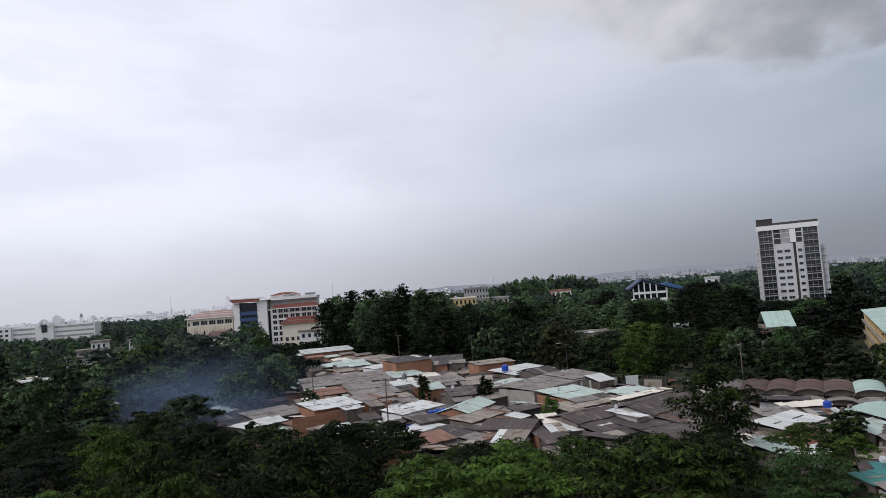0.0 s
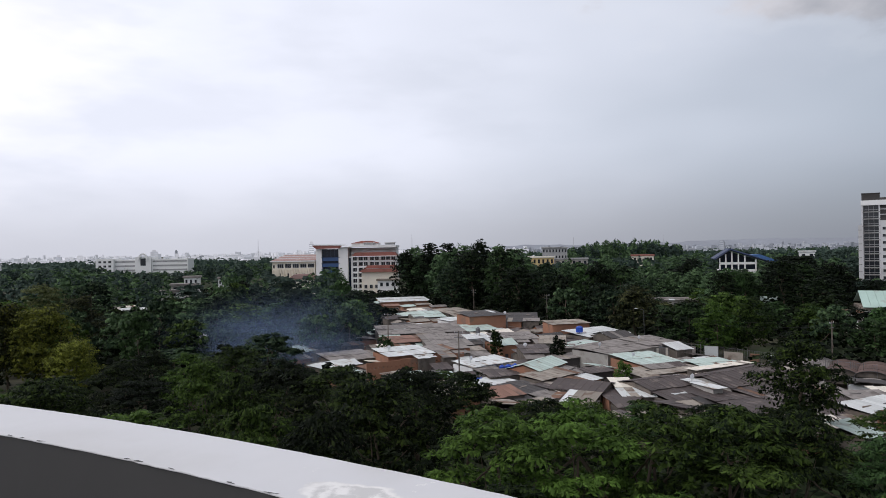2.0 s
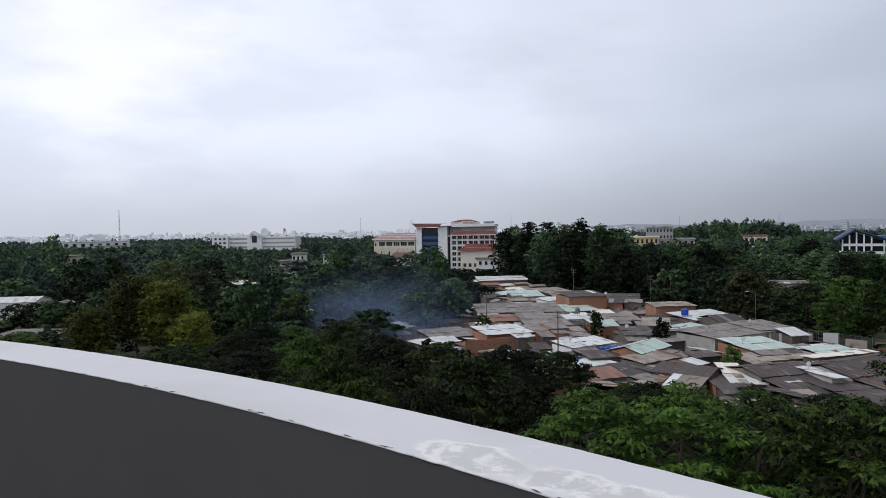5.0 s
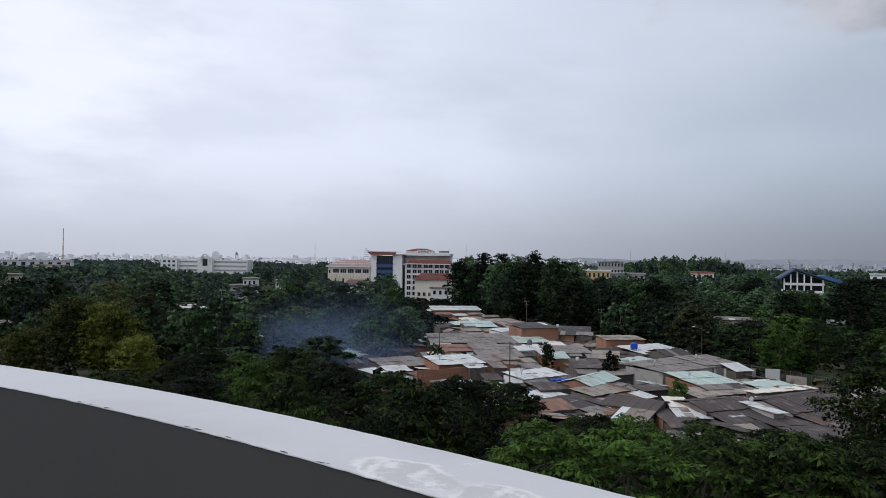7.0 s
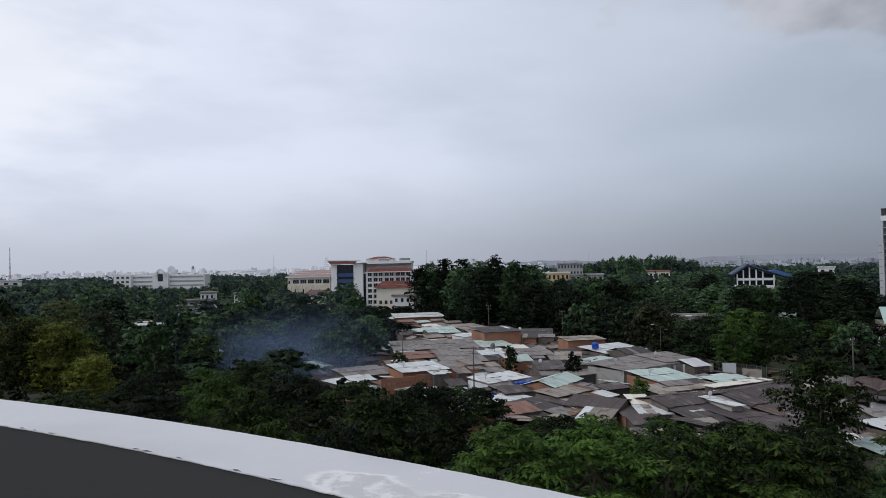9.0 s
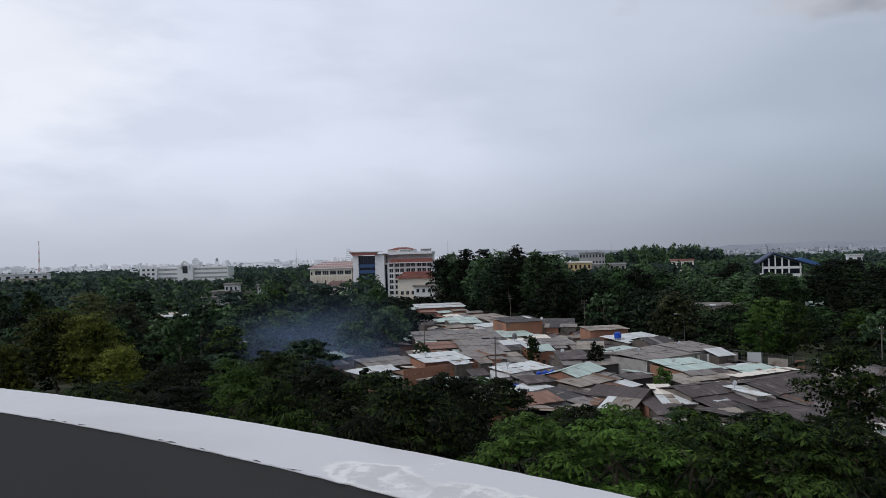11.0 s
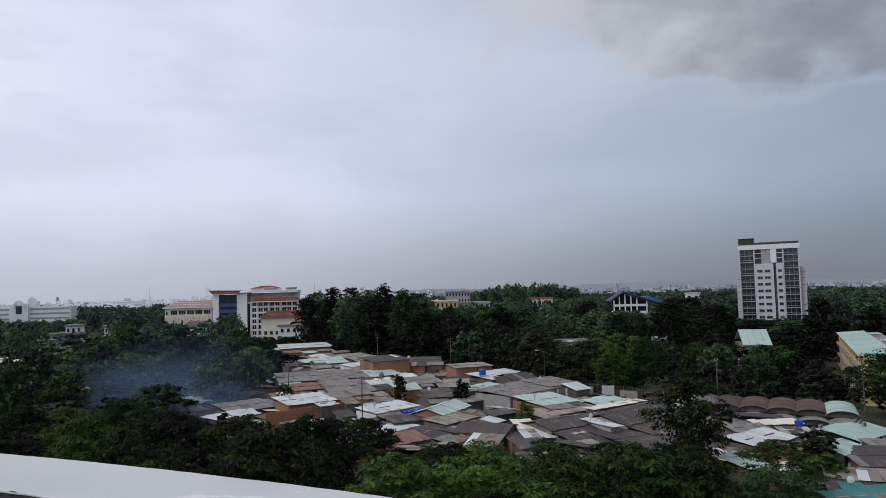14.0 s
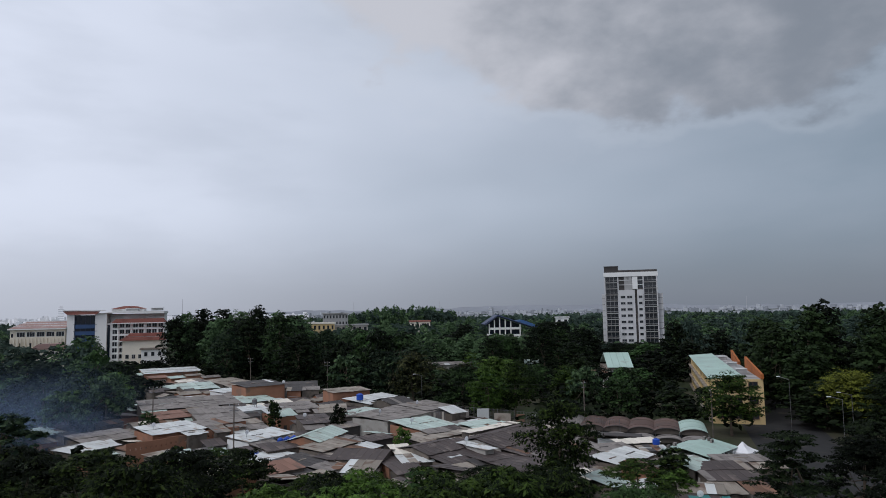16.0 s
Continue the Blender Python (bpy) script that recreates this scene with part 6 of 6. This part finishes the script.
for k in range(130):
    q, y = rng.uniform(0.13, 0.285), rng.uniform(640, 760)
    h = (24.2 + 0.005 * y - (abs(q - 0.212) / 0.07) ** 2 * 5.0) * rng.uniform(0.80, 1.02)
    if h > 8:
        tree(rng.choice(("far0", "far1")), q * y, y, h, rng.uniform(13, 19))
tree("far1", -287, 330, 22.5, 17)
tree("far1", -296, 338, 21.5, 15)

# the belt right below the balcony
scatter(2200, -66, 46, 27, 74, ("near0", "near1", "near2", "near3", "street", "street"), 10.5, 15.0, 8, 13, 0.78, None, "belt of trees below", 6.5)
scatter(1200, -95, 0, 56, 96, ("near0", "near2", "near0", "near1", "street"), 10.5, 15.0, 8, 14, 0.80, None, "belt of trees below", 7)
# the wood on the left, in depth
scatter(3000, -300, -24, 92, 300, ("mid0", "mid1", "mid3", "mid2", "mid1", "mid3"), 8.5, 16.5, 9, 17, 0.86, lambda x, y: x < -20 - 0.16 * (y - 100))
# tall dark wood behind the settlement
scatter(700, -42, 66, 215, 345, ("tall0", "tall1", "tall0", "tall2"), 17, 24.5, 11, 16, 0.70, lambda x, y: y > 285 - 1.35 * (x + 35) and y > 222 and x < 14 + (y - 215) * 0.12 and x / y > -0.092)
scatter(900, 0, 150, 190, 345, ("tall1", "tall2", "mid1", "tall0"), 13.0, 20.0, 10, 16, 0.78, lambda x, y: y > 285 - 1.35 * (x + 35) and x > 10)
# the lower wood on the right
scatter(2200, 26, 330, 118, 345, ("mid1", "mid1", "shaded_mid", "mid1", "mid2", "mid0"), 7.0, 12.0, 8, 14, 0.84, lambda x, y: y > 178 - 0.62 * x and y > 0.75 * x and x > 34, floor_h=3.5)
scatter(1200, 110, 420, 95, 345, ("mid1", "mid3", "tall1", "mid3"), 12, 20, 11, 16, 0.82, None, "", 3.5)
# the far wood
scatter(5200, -650, 720, 300, 720, ("far0", "far1", "far2"), 11, 17, 13, 21, 0.90, None, "far wood", 6)

# understorey that fills the ground between the trunks
for k in range(5200):
    y = rng.uniform(100, 380)
    x = rng.uniform(-0.95, 1.15) * y
    if inside(x, y, SLUM) or any((x - a) ** 2 + (y - b) ** 2 < (r * 0.9 + 2) ** 2 for a, b, r in KEEP_OUT) or (50 < x < 84 and 66 < y < 122) or (-45 < x < -24 and y < 150):
        continue
    h = low_enough(x, y, rng.uniform(3.5, 7.0), 2.5)
    if h and all((x - a) ** 2 + (y - b) ** 2 > 42 for a, b in UNDER):
        UNDER.append((x, y))
        WAITING.append((rng.choice(("bush", "bush", "bush_green")), x, y + 1000, h, rng.uniform(7, 10), "", rng.uniform(0, 360)))

WAITING.sort(key=lambda q: math.hypot(q[1], q[2]))
ONE_BY_ONE = 300
for key, x, y, h, w, group, rot in WAITING[:ONE_BY_ONE]:
    sp = TREES[key]
    root = new("tree")
    root.empty_display_size = 0.3
    root.matrix_world = pose(x, y, 0, 0, 0, rot) @ Matrix.Diagonal((w / sp["w"], w / sp["w"], h / sp["h"], 1))
    for name in ("trunk", "crown"):
        ob = new(name, sp[name])
        ob.parent = root
    tagged(root, sp["label"], "tree", group)
# the trees past those: one canopy for each kind of leaf
mass = {}
for key, x, y, h, w, group, rot in WAITING[ONE_BY_ONE:]:
    sp = TREES[key]
    y = y - 1000 if key.startswith("bush") else y
    v, f = ARRAYS[sp["crown"]["arrays"]]
    c, si = math.cos(radians(rot)), math.sin(radians(rot))
    k, kz = w / sp["w"], h / sp["h"]
    p = np.stack([(v[:, 0] * c - v[:, 1] * si) * k + x, (v[:, 0] * si + v[:, 1] * c) * k + y, v[:, 2] * kz], 1)
    mat = sp["crown"].materials[0].name
    lst = mass.setdefault(mat, [[], [], 0])
    lst[0].append(p)
    lst[1].append(f + lst[2])
    lst[2] += len(p)
for mat, (vs, fs, n) in mass.items():
    me = mesh_of("wood_canopy", np.concatenate(vs), np.concatenate(fs), [k for k in M if M[k].name == mat][0])
    tagged(new("wood_canopy", me), "unbroken canopy of the wood, crown beside crown", "woods", kind="stuff")

# the farthest woods, one mass, in the leaf colour with haze mixed in
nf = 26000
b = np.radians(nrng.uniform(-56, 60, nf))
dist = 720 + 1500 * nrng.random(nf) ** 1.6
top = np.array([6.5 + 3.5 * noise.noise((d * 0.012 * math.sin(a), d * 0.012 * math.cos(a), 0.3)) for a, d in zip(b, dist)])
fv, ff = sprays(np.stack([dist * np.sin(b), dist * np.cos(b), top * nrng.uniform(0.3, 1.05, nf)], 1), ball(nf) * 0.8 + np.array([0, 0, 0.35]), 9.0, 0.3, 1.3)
tagged(new("far_woods", mesh_of("far_woods", fv, ff, "leaf_far_hazed")), "continuous canopy of far woods towards the horizon", "woods", kind="stuff")

# undergrowth between the near trunks, its colour darkened to stand for shade
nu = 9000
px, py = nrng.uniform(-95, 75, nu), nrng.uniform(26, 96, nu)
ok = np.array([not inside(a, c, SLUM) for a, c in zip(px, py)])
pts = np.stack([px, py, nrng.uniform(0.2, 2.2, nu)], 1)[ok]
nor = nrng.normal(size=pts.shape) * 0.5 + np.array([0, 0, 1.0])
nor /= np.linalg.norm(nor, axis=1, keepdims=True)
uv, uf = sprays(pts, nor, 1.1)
tagged(new("undergrowth", mesh_of("undergrowth", uv, uf, "leaf_shaded")), "shrubs and weeds under the trees, shade put into their colour", "undergrowth", kind="stuff")


# ---- smoke drifting low over the trees beside the shacks ----
def smoke_material():
    m = bpy.data.materials.new("thin_blue_smoke")
    m.use_nodes = True
    nt = m.node_tree
    nt.nodes.clear()
    tc = nt.nodes.new("ShaderNodeTexCoord")
    ln = nt.nodes.new("ShaderNodeVectorMath")
    ln.operation = "LENGTH"
    nt.links.new(tc.outputs["Object"], ln.inputs[0])
    fall = nt.nodes.new("ShaderNodeMapRange")
    fall.interpolation_type = "SMOOTHERSTEP"
    nt.links.new(ln.outputs["Value"], fall.inputs[0])
    fall.inputs[1].default_value, fall.inputs[2].default_value = 1.0, 0.05
    ns = nt.nodes.new("ShaderNodeTexNoise")
    ns.inputs["Scale"].default_value, ns.inputs["Detail"].default_value = 2.2, 4
    nt.links.new(tc.outputs["Object"], ns.inputs["Vector"])
    mu = nt.nodes.new("ShaderNodeMath")
    mu.operation = "MULTIPLY"
    nt.links.new(fall.outputs[0], mu.inputs[0])
    nt.links.new(ns.outputs["Fac"], mu.inputs[1])
    mu2 = nt.nodes.new("ShaderNodeMath")
    mu2.operation = "MULTIPLY"
    mu2.inputs[1].default_value = 0.25
    nt.links.new(mu.outputs[0], mu2.inputs[0])
    tr, df, ms, o = (nt.nodes.new(k) for k in ("ShaderNodeBsdfTransparent", "ShaderNodeBsdfTranslucent", "ShaderNodeMixShader", "ShaderNodeOutputMaterial"))
    df.inputs[0].default_value = (0.46, 0.62, 0.92, 1)
    nt.links.new(mu2.outputs[0], ms.inputs[0])
    nt.links.new(tr.outputs[0], ms.inputs[1])
    nt.links.new(df.outputs[0], ms.inputs[2])
    nt.links.new(ms.outputs[0], o.inputs[0])
    return m


M["smoke"] = smoke_material()
t = thing("smoke", pose(-40, 133, 0, 0, 0, 14), "thin blue smoke drifting over the trees beside the shacks", "smoke")
for k, (dx, dy, w, h, z) in enumerate(((0, 0, 17, 7, 5.5), (5, -3, 13, 6, 5.0), (-6, 4, 17, 8, 6.5), (3, 8, 19, 9, 8.0), (9, -5, 9, 5, 4.5), (-8, 6, 12, 6, 6))):
    bm = bmesh.new()
    grid = [[bm.verts.new((u, 0.12 * noise.noise((u * 2 + k, v * 2, 0.5)), v)) for u in np.linspace(-1, 1, 13)] for v in np.linspace(-1, 1, 9)]
    for r0, r1 in zip(grid, grid[1:]):
        for i in range(12):
            bm.faces.new((r0[i], r0[i + 1], r1[i + 1], r1[i]))
    w_ob = part("smoke_wisp", bm, "smoke", t)
    w_ob.matrix_basis = pose(dx, dy, z) @ Matrix.Diagonal((w * 1.35, w, h * 1.25, 1))
